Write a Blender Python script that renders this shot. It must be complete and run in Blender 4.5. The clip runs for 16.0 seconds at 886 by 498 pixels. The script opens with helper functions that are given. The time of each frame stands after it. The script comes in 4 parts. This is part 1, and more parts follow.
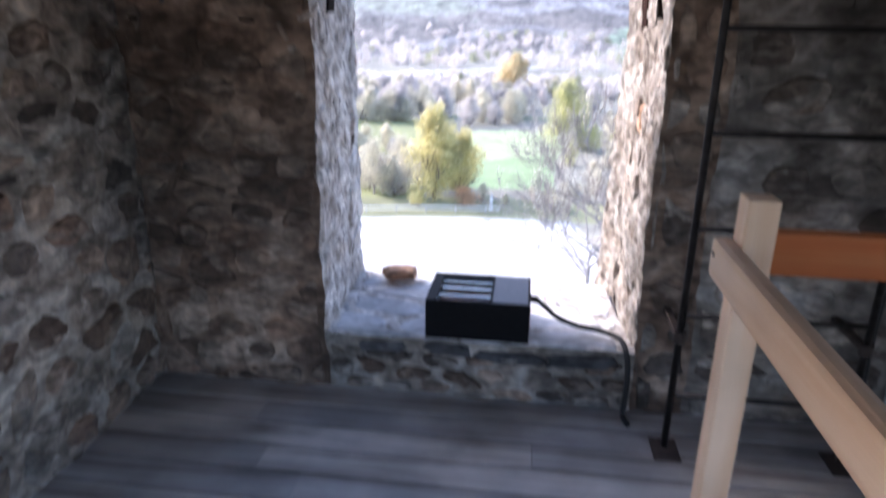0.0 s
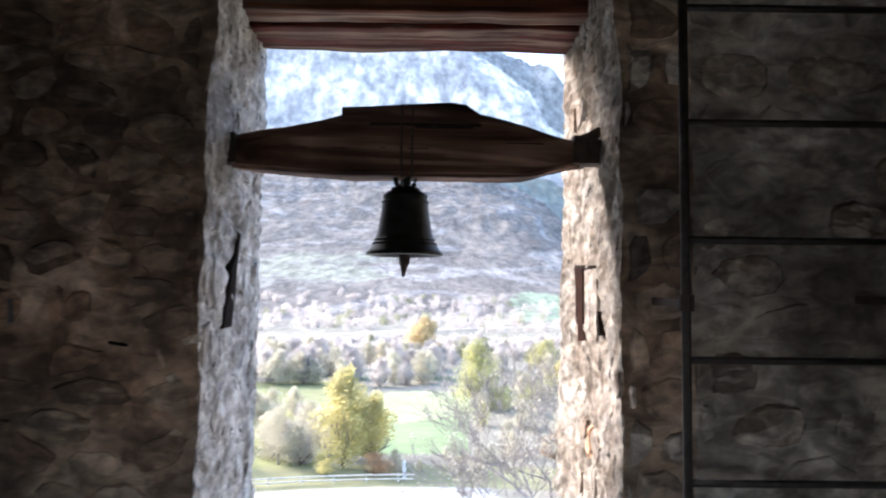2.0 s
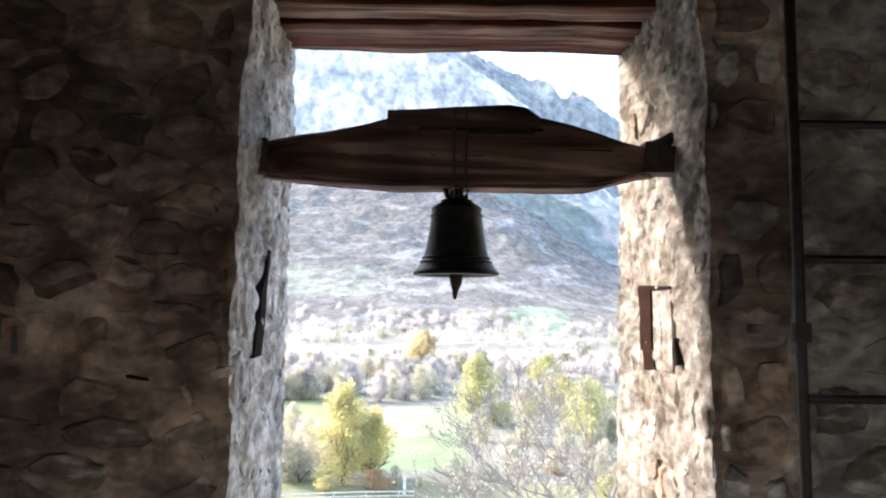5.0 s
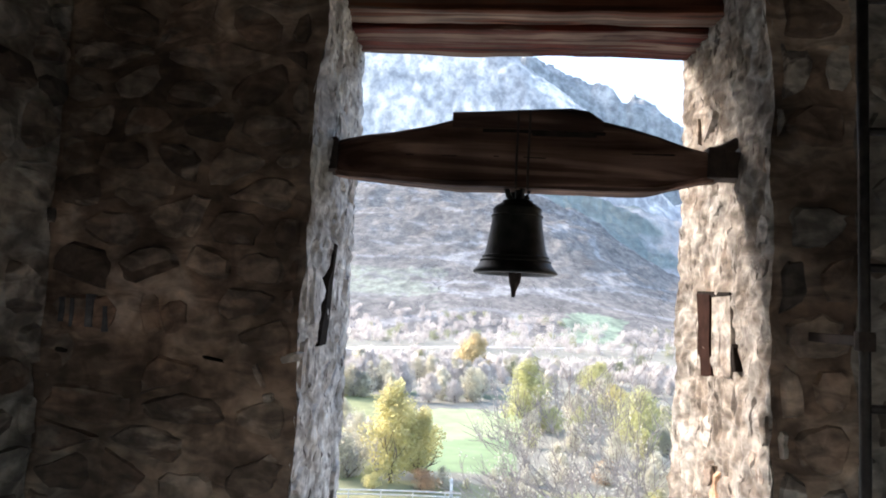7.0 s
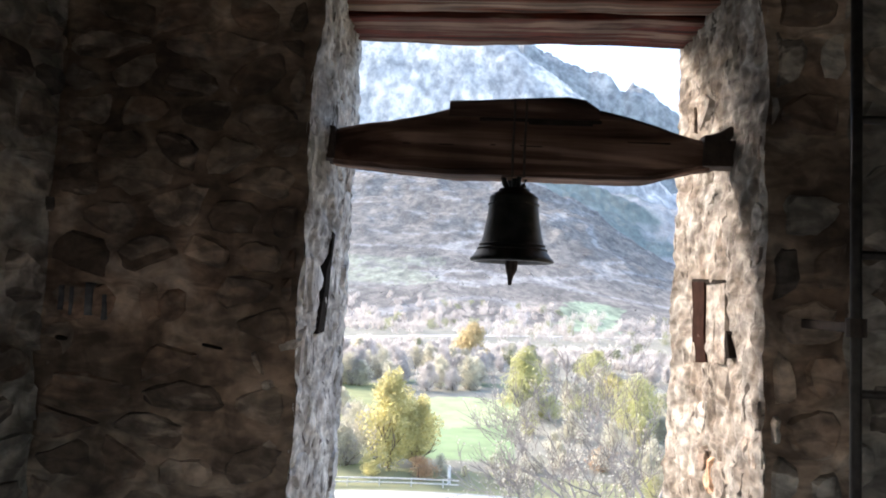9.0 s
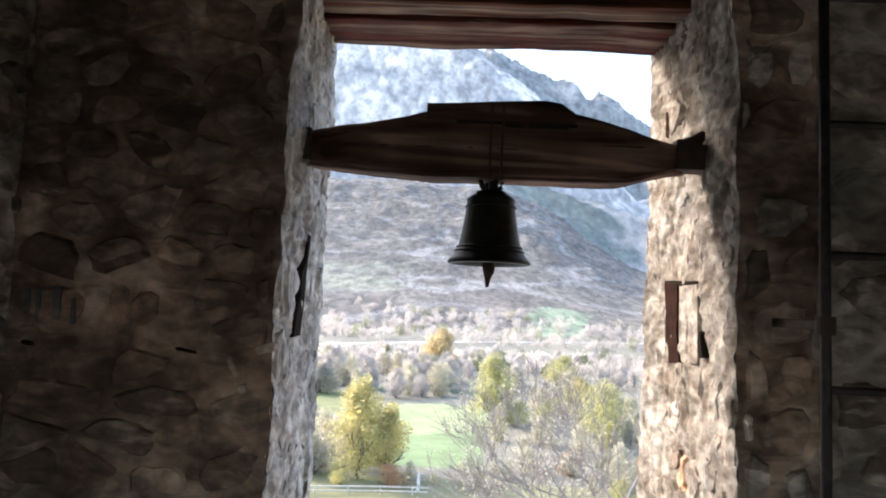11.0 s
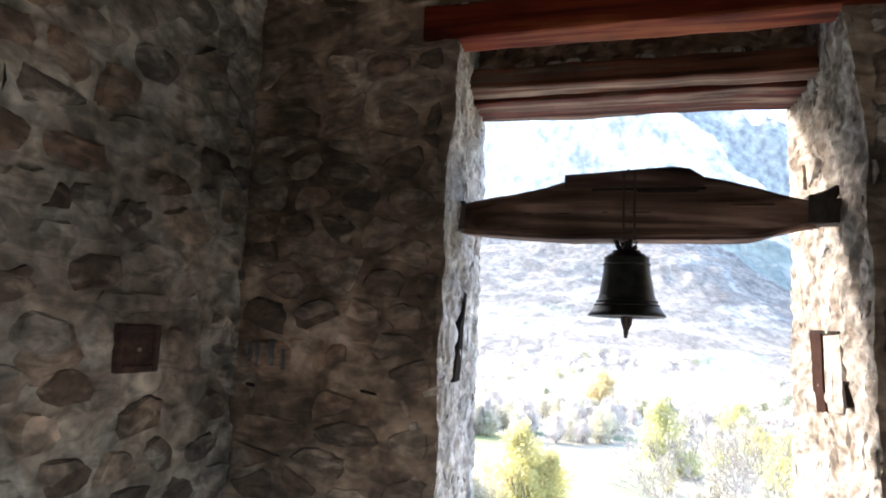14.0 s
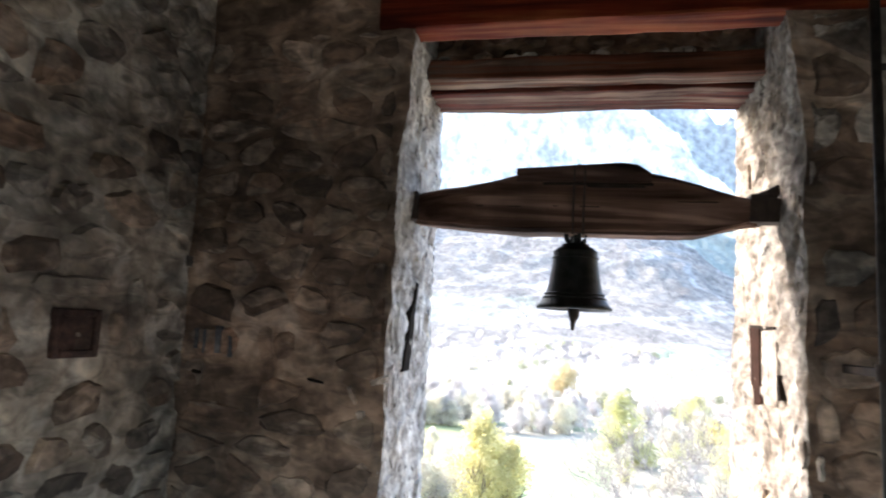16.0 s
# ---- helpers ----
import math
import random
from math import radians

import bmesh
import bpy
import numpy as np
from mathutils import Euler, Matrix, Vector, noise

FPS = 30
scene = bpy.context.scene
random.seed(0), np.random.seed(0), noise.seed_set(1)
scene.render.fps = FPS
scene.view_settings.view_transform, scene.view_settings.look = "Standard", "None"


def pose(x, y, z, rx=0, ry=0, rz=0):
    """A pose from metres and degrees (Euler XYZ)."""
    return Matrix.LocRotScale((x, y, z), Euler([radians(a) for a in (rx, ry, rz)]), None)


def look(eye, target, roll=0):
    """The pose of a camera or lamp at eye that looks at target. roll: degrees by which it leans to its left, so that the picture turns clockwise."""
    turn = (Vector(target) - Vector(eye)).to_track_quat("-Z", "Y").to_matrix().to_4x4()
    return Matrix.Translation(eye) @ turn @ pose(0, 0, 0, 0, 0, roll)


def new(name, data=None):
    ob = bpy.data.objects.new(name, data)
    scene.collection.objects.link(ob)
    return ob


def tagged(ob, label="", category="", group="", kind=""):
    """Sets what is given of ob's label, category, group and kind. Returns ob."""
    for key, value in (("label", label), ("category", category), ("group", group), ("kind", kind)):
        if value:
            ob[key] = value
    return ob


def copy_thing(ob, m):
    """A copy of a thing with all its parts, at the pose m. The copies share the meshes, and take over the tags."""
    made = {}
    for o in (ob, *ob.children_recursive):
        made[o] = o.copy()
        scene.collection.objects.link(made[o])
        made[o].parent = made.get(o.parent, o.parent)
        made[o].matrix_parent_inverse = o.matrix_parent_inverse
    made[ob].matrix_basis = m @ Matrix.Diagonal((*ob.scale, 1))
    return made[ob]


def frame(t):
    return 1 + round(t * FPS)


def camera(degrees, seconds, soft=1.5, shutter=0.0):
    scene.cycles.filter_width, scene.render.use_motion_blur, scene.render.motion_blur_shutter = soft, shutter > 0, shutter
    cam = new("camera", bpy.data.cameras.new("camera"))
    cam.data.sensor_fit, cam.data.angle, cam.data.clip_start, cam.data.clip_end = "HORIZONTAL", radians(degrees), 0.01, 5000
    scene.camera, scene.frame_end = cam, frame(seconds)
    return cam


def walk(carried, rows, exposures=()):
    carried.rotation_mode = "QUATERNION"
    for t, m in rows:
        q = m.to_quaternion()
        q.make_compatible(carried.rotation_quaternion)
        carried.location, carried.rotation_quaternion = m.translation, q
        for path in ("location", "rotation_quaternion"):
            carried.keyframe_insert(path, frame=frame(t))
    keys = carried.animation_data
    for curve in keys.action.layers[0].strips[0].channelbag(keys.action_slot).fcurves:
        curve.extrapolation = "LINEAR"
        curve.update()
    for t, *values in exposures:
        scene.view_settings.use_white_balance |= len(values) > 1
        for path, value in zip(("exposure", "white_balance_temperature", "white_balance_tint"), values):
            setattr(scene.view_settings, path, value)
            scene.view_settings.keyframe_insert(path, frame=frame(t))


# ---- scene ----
cam = camera(68.3, 16.0, 1.9, 0.5)
METRES, EYE, TILT, LEAN, TURN = 1.65, 1.39, 0.0, 0.0, 7.3
EXPOSURES = [(0.0, 2.22, 5850, 21), (0.5, 2.3, 5900, 20), (1.0, 2.55, 5950, 17), (2.5, 2.18, 6400, 15), (3.3, 2.08, 6500, 14), (3.5, 2.02, 6550, 14), (4.0, 2.75, 6650, 14), (5.0, 2.45, 6550, 12), (7.5, 2.14, 6500, 13), (11.5, 2.02, 6700, 13), (12.5, 1.95, 6700, 13), (13.0, 2.22, 6600, 13), (13.5, 2.58, 6550, 13), (14.0, 3.03, 6500, 12), (15.0, 3.12, 6450, 12), (16.0, 3.0, 6450, 12)]
ROWS = [
    (0.0, 0.0, 0.0, 0.0, 0.25, -18.96, -0.72),
    (0.5, -0.0697, -0.0019, 0.0398, -3.53, -8.59, -0.38),
    (1.0, -0.0575, 0.0767, 0.069, -10.09, -2.34, 0.95),
    (1.5, -0.0229, 0.177, 0.0913, -5.44, 1.73, 0.51),
    (2.0, -0.0139, 0.2541, 0.0996, -7.51, 3.62, -0.66),
    (2.5, -0.0937, 0.3222, 0.1131, -15.5, 4.21, 1.86),
    (3.0, -0.1194, 0.3623, 0.1169, -13.65, 4.76, 0.4),
    (3.5, -0.0797, 0.3566, 0.1363, -10.62, 12.91, 0.36),
    (4.0, -0.0771, 0.364, 0.1371, -12.19, 12.98, -0.09),
    (4.5, -0.0864, 0.3917, 0.1262, -11.4, 7.21, 0.02),
    (5.0, -0.0949, 0.3986, 0.1159, -7.63, 4.84, -0.6),
    (7.5, -0.1104, 0.3626, 0.1041, -3.05, 4.96, -2.78),
    (8.0, -0.1095, 0.3624, 0.1033, -3.58, 4.3, -3.18),
    (8.5, -0.1085, 0.3591, 0.1032, -3.21, 3.9, -2.7),
    (11.0, -0.1239, 0.3611, 0.0951, -6.01, 4.65, -2.38),
    (11.5, -0.168, 0.3421, 0.0906, -16.39, 4.37, -3.78),
    (12.0, -0.1546, 0.3012, 0.0992, -13.64, 6.09, -4.34),
    (12.5, -0.0913, 0.2294, 0.1046, -10.37, 6.76, -4.0),
    (13.0, -0.0815, 0.2126, 0.1115, -2.07, 6.71, -2.49),
    (13.5, -0.1032, 0.2065, 0.1099, 5.63, 7.38, -2.33),
    (14.0, -0.1081, 0.1923, 0.1119, 7.59, 7.73, -2.23),
    (14.5, -0.1039, 0.1911, 0.1122, 7.2, 7.81, -3.04),
    (15.0, -0.0868, 0.1923, 0.1115, 4.15, 7.39, -3.26),
    (15.5, -0.0706, 0.192, 0.1119, 1.36, 6.73, -3.4),
    (16.0, -0.0767, 0.1923, 0.1124, 4.56, 7.04, -3.1),
]
walk(cam, [(t, pose(0, 0, EYE, TILT, LEAN, TURN) @ pose(METRES * x, METRES * y, METRES * z, 90 + pitch, roll, yaw)) for t, x, y, z, yaw, pitch, roll in ROWS], EXPOSURES)

# ---------- light ----------
world = bpy.data.worlds.new("sky")
scene.world = world
world.use_nodes = True
wn = world.node_tree.nodes
sky = wn.new("ShaderNodeTexSky")
sky.sky_type = "NISHITA"
sky.sun_disc = False
SUN_EL, SUN_AZ = 28.0, 297.0          # degrees; azimuth clockwise from +y
sky.sun_elevation, sky.sun_rotation = radians(SUN_EL), radians(SUN_AZ)
sky.dust_density = 2.2
wn["Background"].inputs["Strength"].default_value = 0.15
world.node_tree.links.new(sky.outputs["Color"], wn["Background"].inputs["Color"])
sun = new("sun", bpy.data.lights.new("sun", "SUN"))
sun.data.energy, sun.data.angle, sun.data.color = 1.0, radians(3), (1.0, 0.93, 0.84)
sd = Vector((math.sin(radians(SUN_AZ)) * math.cos(radians(SUN_EL)), math.cos(radians(SUN_AZ)) * math.cos(radians(SUN_EL)), math.sin(radians(SUN_EL))))
sun.matrix_world = look(sd * 50, (0, 0, 0))


# ---------- materials ----------
def material(name, rough=0.85, metal=0.0):
    m = bpy.data.materials.new(name)
    m.use_nodes = True
    b = m.node_tree.nodes["Principled BSDF"]
    b.inputs["Roughness"].default_value, b.inputs["Metallic"].default_value = rough, metal
    return m, m.node_tree.nodes, m.node_tree.links, b


def ramp(nodes, stops):
    r = nodes.new("ShaderNodeValToRGB")
    while len(r.color_ramp.elements) < len(stops):
        r.color_ramp.elements.new(0.5)
    for e, (p, c) in zip(r.color_ramp.elements, stops):
        e.position, e.color = p, (*c, 1)
    return r


def noisy(nodes, links, scale, detail=6.0, stretch=(1, 1, 1), space="Object", distort=0.0, harsh=0.5):
    co = nodes.new("ShaderNodeTexCoord")
    mp = nodes.new("ShaderNodeMapping")
    mp.inputs["Scale"].default_value = stretch
    n = nodes.new("ShaderNodeTexNoise")
    n.inputs["Scale"].default_value, n.inputs["Detail"].default_value, n.inputs["Distortion"].default_value = scale, detail, distort
    n.inputs["Roughness"].default_value = harsh
    if space == "World":
        g = nodes.new("ShaderNodeNewGeometry")
        links.new(g.outputs["Position"], mp.inputs["Vector"])
    else:
        links.new(co.outputs[space], mp.inputs["Vector"])
    links.new(mp.outputs["Vector"], n.inputs["Vector"])
    return n.outputs["Fac"]


def mixed(nodes, links, kind, fac, a, b):
    m = nodes.new("ShaderNodeMix")
    m.data_type, m.blend_type = "RGBA", kind
    for key, v in ((0, fac), (6, a), (7, b)):
        if isinstance(v, (int, float)):
            m.inputs[key].default_value = v
        elif isinstance(v, tuple):
            m.inputs[key].default_value = (*v, 1)
        else:
            links.new(v, m.inputs[key])
    return m.outputs[2]


def bumped(nodes, links, bsdf, height, strength=0.4, distance=0.01):
    b = nodes.new("ShaderNodeBump")
    b.inputs["Strength"].default_value, b.inputs["Distance"].default_value = strength, distance
    links.new(height, b.inputs["Height"])
    links.new(b.outputs["Normal"], bsdf.inputs["Normal"])


def masonry(name, stops, fine, island=True, dirt=0.6, dirt_tone=(0.05, 0.04, 0.032), smear=None, specks=0.45, broad=0.45, pits=False):
    """Stone or mortar: a tone for each piece, grain and stains over it."""
    m, n, l, b = material(name, 0.92)
    blot = noisy(n, l, 3.2, 7, space="World")
    grain = noisy(n, l, fine, 9, space="World", distort=0.5)
    base = ramp(n, stops)
    if island:
        oi = n.new("ShaderNodeObjectInfo")
        add = n.new("ShaderNodeMath")
        add.operation = "MULTIPLY_ADD"
        l.new(grain, add.inputs[0])
        add.inputs[1].default_value = 0.5
        l.new(oi.outputs["Random"], add.inputs[2])
        sub = n.new("ShaderNodeMath")
        sub.operation = "SUBTRACT"
        l.new(add.outputs[0], sub.inputs[0])
        sub.inputs[1].default_value = 0.25
        l.new(sub.outputs[0], base.inputs["Fac"])
    else:
        l.new(grain, base.inputs["Fac"])
    stain = ramp(n, [(0.40, (0, 0, 0)), (0.66, (1, 1, 1))])
    l.new(blot, stain.inputs["Fac"])
    k = n.new("ShaderNodeMath")
    k.operation = "MULTIPLY"
    l.new(stain.outputs["Color"], k.inputs[0])
    k.inputs[1].default_value = dirt
    col = mixed(n, l, "MIX", k.outputs[0], base.outputs["Color"], dirt_tone)
    if smear:
        mask = ramp(n, [(0.53, (0, 0, 0)), (0.58, (1, 1, 1))])
        l.new(noisy(n, l, 7.0, 8, (0.7, 0.7, 1.4), "World", 0.9), mask.inputs["Fac"])
        patch = ramp(n, [(0.36, tuple(c * 0.6 for c in smear)), (0.62, tuple(c * 1.25 for c in smear))])
        l.new(grain, patch.inputs["Fac"])
        col = mixed(n, l, "MIX", mask.outputs["Color"], col, patch.outputs["Color"])
    speck = ramp(n, [(0.36, (0.5, 0.49, 0.48)), (0.5, (1, 1, 1)), (0.64, (1.5, 1.47, 1.42))])
    l.new(noisy(n, l, fine * 3.3, 6, space="World"), speck.inputs["Fac"])
    col = mixed(n, l, "MULTIPLY", specks, col, speck.outputs["Color"])
    fleck = ramp(n, [(0.38, (0.55, 0.54, 0.53)), (0.5, (1, 1, 1)), (0.62, (1.5, 1.48, 1.45))])
    l.new(noisy(n, l, 15.0, 5, (0.7, 0.7, 1.5), "World", 1.0), fleck.inputs["Fac"])
    col = mixed(n, l, "MULTIPLY", min(1.0, specks * 1.7), col, fleck.outputs["Color"])
    wide = ramp(n, [(0.36, (1 - broad, 1 - broad, 1 - broad)), (0.5, (1, 1, 1)), (0.64, (1 + broad, 1 + broad * 0.97, 1 + broad * 0.94))])
    l.new(noisy(n, l, 1.7, 4, space="World", distort=0.6), wide.inputs["Fac"])
    col = mixed(n, l, "MULTIPLY", 1.0, col, wide.outputs["Color"])
    if pits:
        # upright dark flecks: the shade inside pits is put into the colour
        pit_shade = ramp(n, [(0.61, (0, 0, 0)), (0.655, (0.9, 0.9, 0.9))])
        l.new(noisy(n, l, 24.0, 4, (1.2, 1.2, 0.42), "World", 0.8), pit_shade.inputs["Fac"])
        col = mixed(n, l, "MIX", pit_shade.outputs["Color"], col, (0.07, 0.056, 0.046))
    l.new(col, b.inputs["Base Color"])
    bumped(n, l, b, grain, 0.9, 0.02)
    return m


def timber(name, stops, axis=0, rough=0.75, grain=16.0, worn=0.5):
    m, n, l, b = material(name, rough)
    b.inputs["Specular IOR Level"].default_value = 0.15
    st = [1.0, 1.0, 1.0]
    st[axis] = 0.06
    lines = noisy(n, l, grain, 8, tuple(st), "World", 0.8)
    fine = noisy(n, l, grain * 5, 5, tuple(st), "World")
    blot = noisy(n, l, 4.0, 5, space="World")
    base = ramp(n, stops)
    l.new(lines, base.inputs["Fac"])
    dark = ramp(n, [(0.35, (1 - worn, 1 - worn, 1 - worn)), (0.65, (1, 1, 1))])
    l.new(blot, dark.inputs["Fac"])
    col = mixed(n, l, "MULTIPLY", 1.0, base.outputs["Color"], dark.outputs["Color"])
    oi = n.new("ShaderNodeObjectInfo")
    tone = ramp(n, [(0.0, (0.72, 0.72, 0.74)), (1.0, (1.15, 1.12, 1.08))])
    l.new(oi.outputs["Random"], tone.inputs["Fac"])
    col = mixed(n, l, "MULTIPLY", 1.0, col, tone.outputs["Color"])
    l.new(col, b.inputs["Base Color"])
    bumped(n, l, b, fine, 0.5, 0.006)
    return m


def simple(name, tone, rough, metal=0.0, scale=30.0, vary=0.35, bump=0.2):
    m, n, l, b = material(name, rough, metal)
    f = noisy(n, l, scale, 6, space="World")
    r = ramp(n, [(0.3, tuple(c * (1 - vary) for c in tone)), (0.7, tuple(min(1, c * (1 + vary)) for c in tone))])
    l.new(f, r.inputs["Fac"])
    l.new(r.outputs["Color"], b.inputs["Base Color"])
    bumped(n, l, b, f, bump, 0.003)
    return m


M_MORTAR = masonry("lime_mortar", [(0.36, (0.195, 0.163, 0.135)), (0.5, (0.316, 0.279, 0.237)), (0.62, (0.408, 0.381, 0.344))], 7.0, False, 0.4, (0.15, 0.115, 0.088))
M_EARTH = masonry("brown_earth_mortar", [(0.36, (0.095, 0.064, 0.046)), (0.46, (0.190, 0.131, 0.096)), (0.55, (0.261, 0.191, 0.143)), (0.66, (0.400, 0.318, 0.255))], 6.0, False, 0.45, (0.12, 0.082, 0.06))
M_PLASTER = masonry("pale_grey_plaster", [(0.36, (0.483, 0.483, 0.460)), (0.5, (0.736, 0.742, 0.713)), (0.62, (0.874, 0.880, 0.857))], 4.0, False, 0.4, (0.26, 0.25, 0.23))
M_GREYM = masonry("grey_mortar", [(0.36, (0.134, 0.116, 0.101)), (0.48, (0.235, 0.213, 0.188)), (0.58, (0.308, 0.285, 0.258)), (0.68, (0.414, 0.394, 0.369))], 5.0, False, 0.45, (0.1, 0.082, 0.068))
M_STONE = masonry("rubble_stone", [(0.0, (0.081, 0.068, 0.059)), (0.3, (0.139, 0.114, 0.097)), (0.5, (0.218, 0.169, 0.132)), (0.75, (0.264, 0.235, 0.206)), (1.0, (0.409, 0.370, 0.323))], 9.0, smear=(0.3, 0.265, 0.23))
M_STONE2 = masonry("brown_rubble_stone", [(0.0, (0.088, 0.061, 0.046)), (0.25, (0.154, 0.107, 0.078)), (0.5, (0.249, 0.159, 0.113)), (0.75, (0.293, 0.221, 0.169)), (1.0, (0.454, 0.349, 0.272))], 9.0, smear=(0.23, 0.178, 0.142))
# Left reveal tones raised, right ones lowered: part of each side's light is painted.
M_LIME = masonry("limewashed_reveal_lifted", [(0.36, (0.407, 0.373, 0.339)), (0.48, (0.678, 0.658, 0.631)), (0.6, (0.868, 0.861, 0.848))], 15.0, False, 0.3, (0.26, 0.22, 0.19), None, 0.32, 0.2, True)
M_LIMEB = masonry("weathered_lime_lowered", [(0.36, (0.165, 0.139, 0.117)), (0.48, (0.290, 0.263, 0.235)), (0.6, (0.389, 0.372, 0.348))], 13.0, False, 0.4, (0.16, 0.12, 0.09), None, 0.4, 0.3, True)
M_QUOIN = masonry("pale_reveal_stone_lifted", [(0.0, (0.388, 0.327, 0.284)), (0.3, (0.520, 0.489, 0.459)), (0.7, (0.653, 0.635, 0.610)), (1.0, (0.750, 0.744, 0.726))], 13.0, True, 0.25, (0.24, 0.19, 0.15), None, 0.32, 0.2, True)
M_QUOINB = masonry("worn_reveal_stone_lowered", [(0.0, (0.202, 0.152, 0.120)), (0.3, (0.285, 0.250, 0.219)), (0.7, (0.377, 0.351, 0.322)), (1.0, (0.451, 0.436, 0.414))], 12.0, True, 0.35, (0.15, 0.108, 0.08), None, 0.55, 0.35, True)
M_SLATE = masonry("slate_slab", [(0.0, (0.504, 0.528, 0.570)), (0.5, (0.636, 0.660, 0.696)), (1.0, (0.768, 0.780, 0.804))], 5.0, True, 0.15, (0.24, 0.23, 0.22), None, 0.2, 0.3)
M_BRICK = masonry("red_brick", [(0.0, (0.033, 0.016, 0.013)), (1.0, (0.055, 0.026, 0.021))], 20.0, True, 0.5)
M_TERRA = masonry("orange_stone", [(0.0, (0.5, 0.29, 0.18)), (1.0, (0.62, 0.4, 0.27))], 14.0, True, 0.2)
# Dark tones standing in for the shade inside gaps, sockets and cracks.
M_SOCKET = simple("void_shade", (0.028, 0.022, 0.019), 0.95, 0.0, 25.0)
M_SOCKET2 = simple("socket_shade_brown", (0.032, 0.015, 0.011), 0.9, 0.0, 25.0)
for m_ in (M_SOCKET, M_SOCKET2):
    m_.node_tree.nodes["Principled BSDF"].inputs["Specular IOR Level"].default_value = 0.05
M_FLOOR = timber("weathered_grey_boards", [(0.3, (0.260, 0.234, 0.218)), (0.5, (0.468, 0.436, 0.410)), (0.7, (0.611, 0.579, 0.552))], 0, 0.55, 14.0, 0.35)
M_LINTEL = timber("red_brown_old_timber", [(0.36, (0.055, 0.007, 0.003)), (0.5, (0.148, 0.020, 0.007)), (0.64, (0.265, 0.078, 0.027))], 0, 0.75, 16.0, 0.5)
M_LINTEL3 = timber("grey_streaked_timber", [(0.36, (0.038, 0.017, 0.011)), (0.47, (0.143, 0.056, 0.032)), (0.56, (0.112, 0.083, 0.068)), (0.66, (0.270, 0.195, 0.150))], 0, 0.85, 20.0, 0.5)
M_LINTEL2 = timber("weathered_timber", [(0.36, (0.036, 0.009, 0.006)), (0.46, (0.160, 0.032, 0.019)), (0.53, (0.096, 0.040, 0.030)), (0.62, (0.240, 0.160, 0.120))], 0, 0.8, 22.0, 0.5)
M_YOKE = timber("grey_brown_yoke_timber", [(0.36, (0.030, 0.015, 0.010)), (0.5, (0.110, 0.063, 0.047)), (0.63, (0.294, 0.190, 0.151))], 0, 0.8, 15.0, 0.55)
M_PINE = timber("pale_pine", [(0.3, (0.62, 0.38, 0.22)), (0.5, (0.75, 0.5, 0.32)), (0.7, (0.82, 0.6, 0.42))], 1, 0.5, 11.0, 0.14)
M_PINEV = timber("pale_pine_post", [(0.3, (0.62, 0.38, 0.22)), (0.5, (0.75, 0.5, 0.32)), (0.7, (0.82, 0.6, 0.42))], 2, 0.5, 11.0, 0.14)
M_ORANGE = timber("orange_stained_rail", [(0.3, (0.36, 0.085, 0.022)), (0.5, (0.5, 0.14, 0.04)), (0.7, (0.56, 0.2, 0.07))], 0, 0.55, 9.0, 0.15)
M_BOARD = timber("dark_ceiling_boards", [(0.3, (0.05, 0.032, 0.022)), (0.7, (0.12, 0.08, 0.055))], 0, 0.8, 12.0, 0.3)
M_IRON = simple("dark_iron", (0.045, 0.04, 0.038), 0.5, 0.85, 40.0)
M_RUST = simple("rusty_iron", (0.05, 0.036, 0.03), 0.8, 0.3, 40.0)
M_BRONZE = simple("dark_bell_bronze", (0.03, 0.031, 0.029), 0.5, 0.9, 25.0, 0.4)
M_BLACK = simple("black_painted_metal", (0.006, 0.006, 0.007), 0.6, 0.0, 60.0, 0.2, 0.05)
M_BLACK.node_tree.nodes["Principled BSDF"].inputs["Specular IOR Level"].default_value = 0.15
M_RUBBER = simple("black_rubber", (0.012, 0.012, 0.012), 0.6, 0.0, 60.0, 0.2, 0.05)
M_SILVER = simple("polished_reflector", (0.82, 0.83, 0.85), 0.12, 1.0, 20.0, 0.05, 0.02)
M_GREY = simple("grey_coated_lid", (0.09, 0.095, 0.11), 0.45, 0.0, 60.0, 0.15, 0.05)
M_BARK = simple("pale_bark", (0.3, 0.265, 0.24), 0.9, 0.0, 3.0)
M_BARKD = simple("dark_bark", (0.14, 0.11, 0.09), 0.9, 0.0, 3.0)
M_RENDER = simple("outer_rubble", (0.3, 0.26, 0.22), 0.95, 0.0, 2.0)
M_TILE = simple("slate_roof", (0.12, 0.12, 0.13), 0.8, 0.0, 6.0)
M_POLE = simple("weathered_fence_timber", (0.62, 0.59, 0.53), 0.85, 0.0, 8.0)


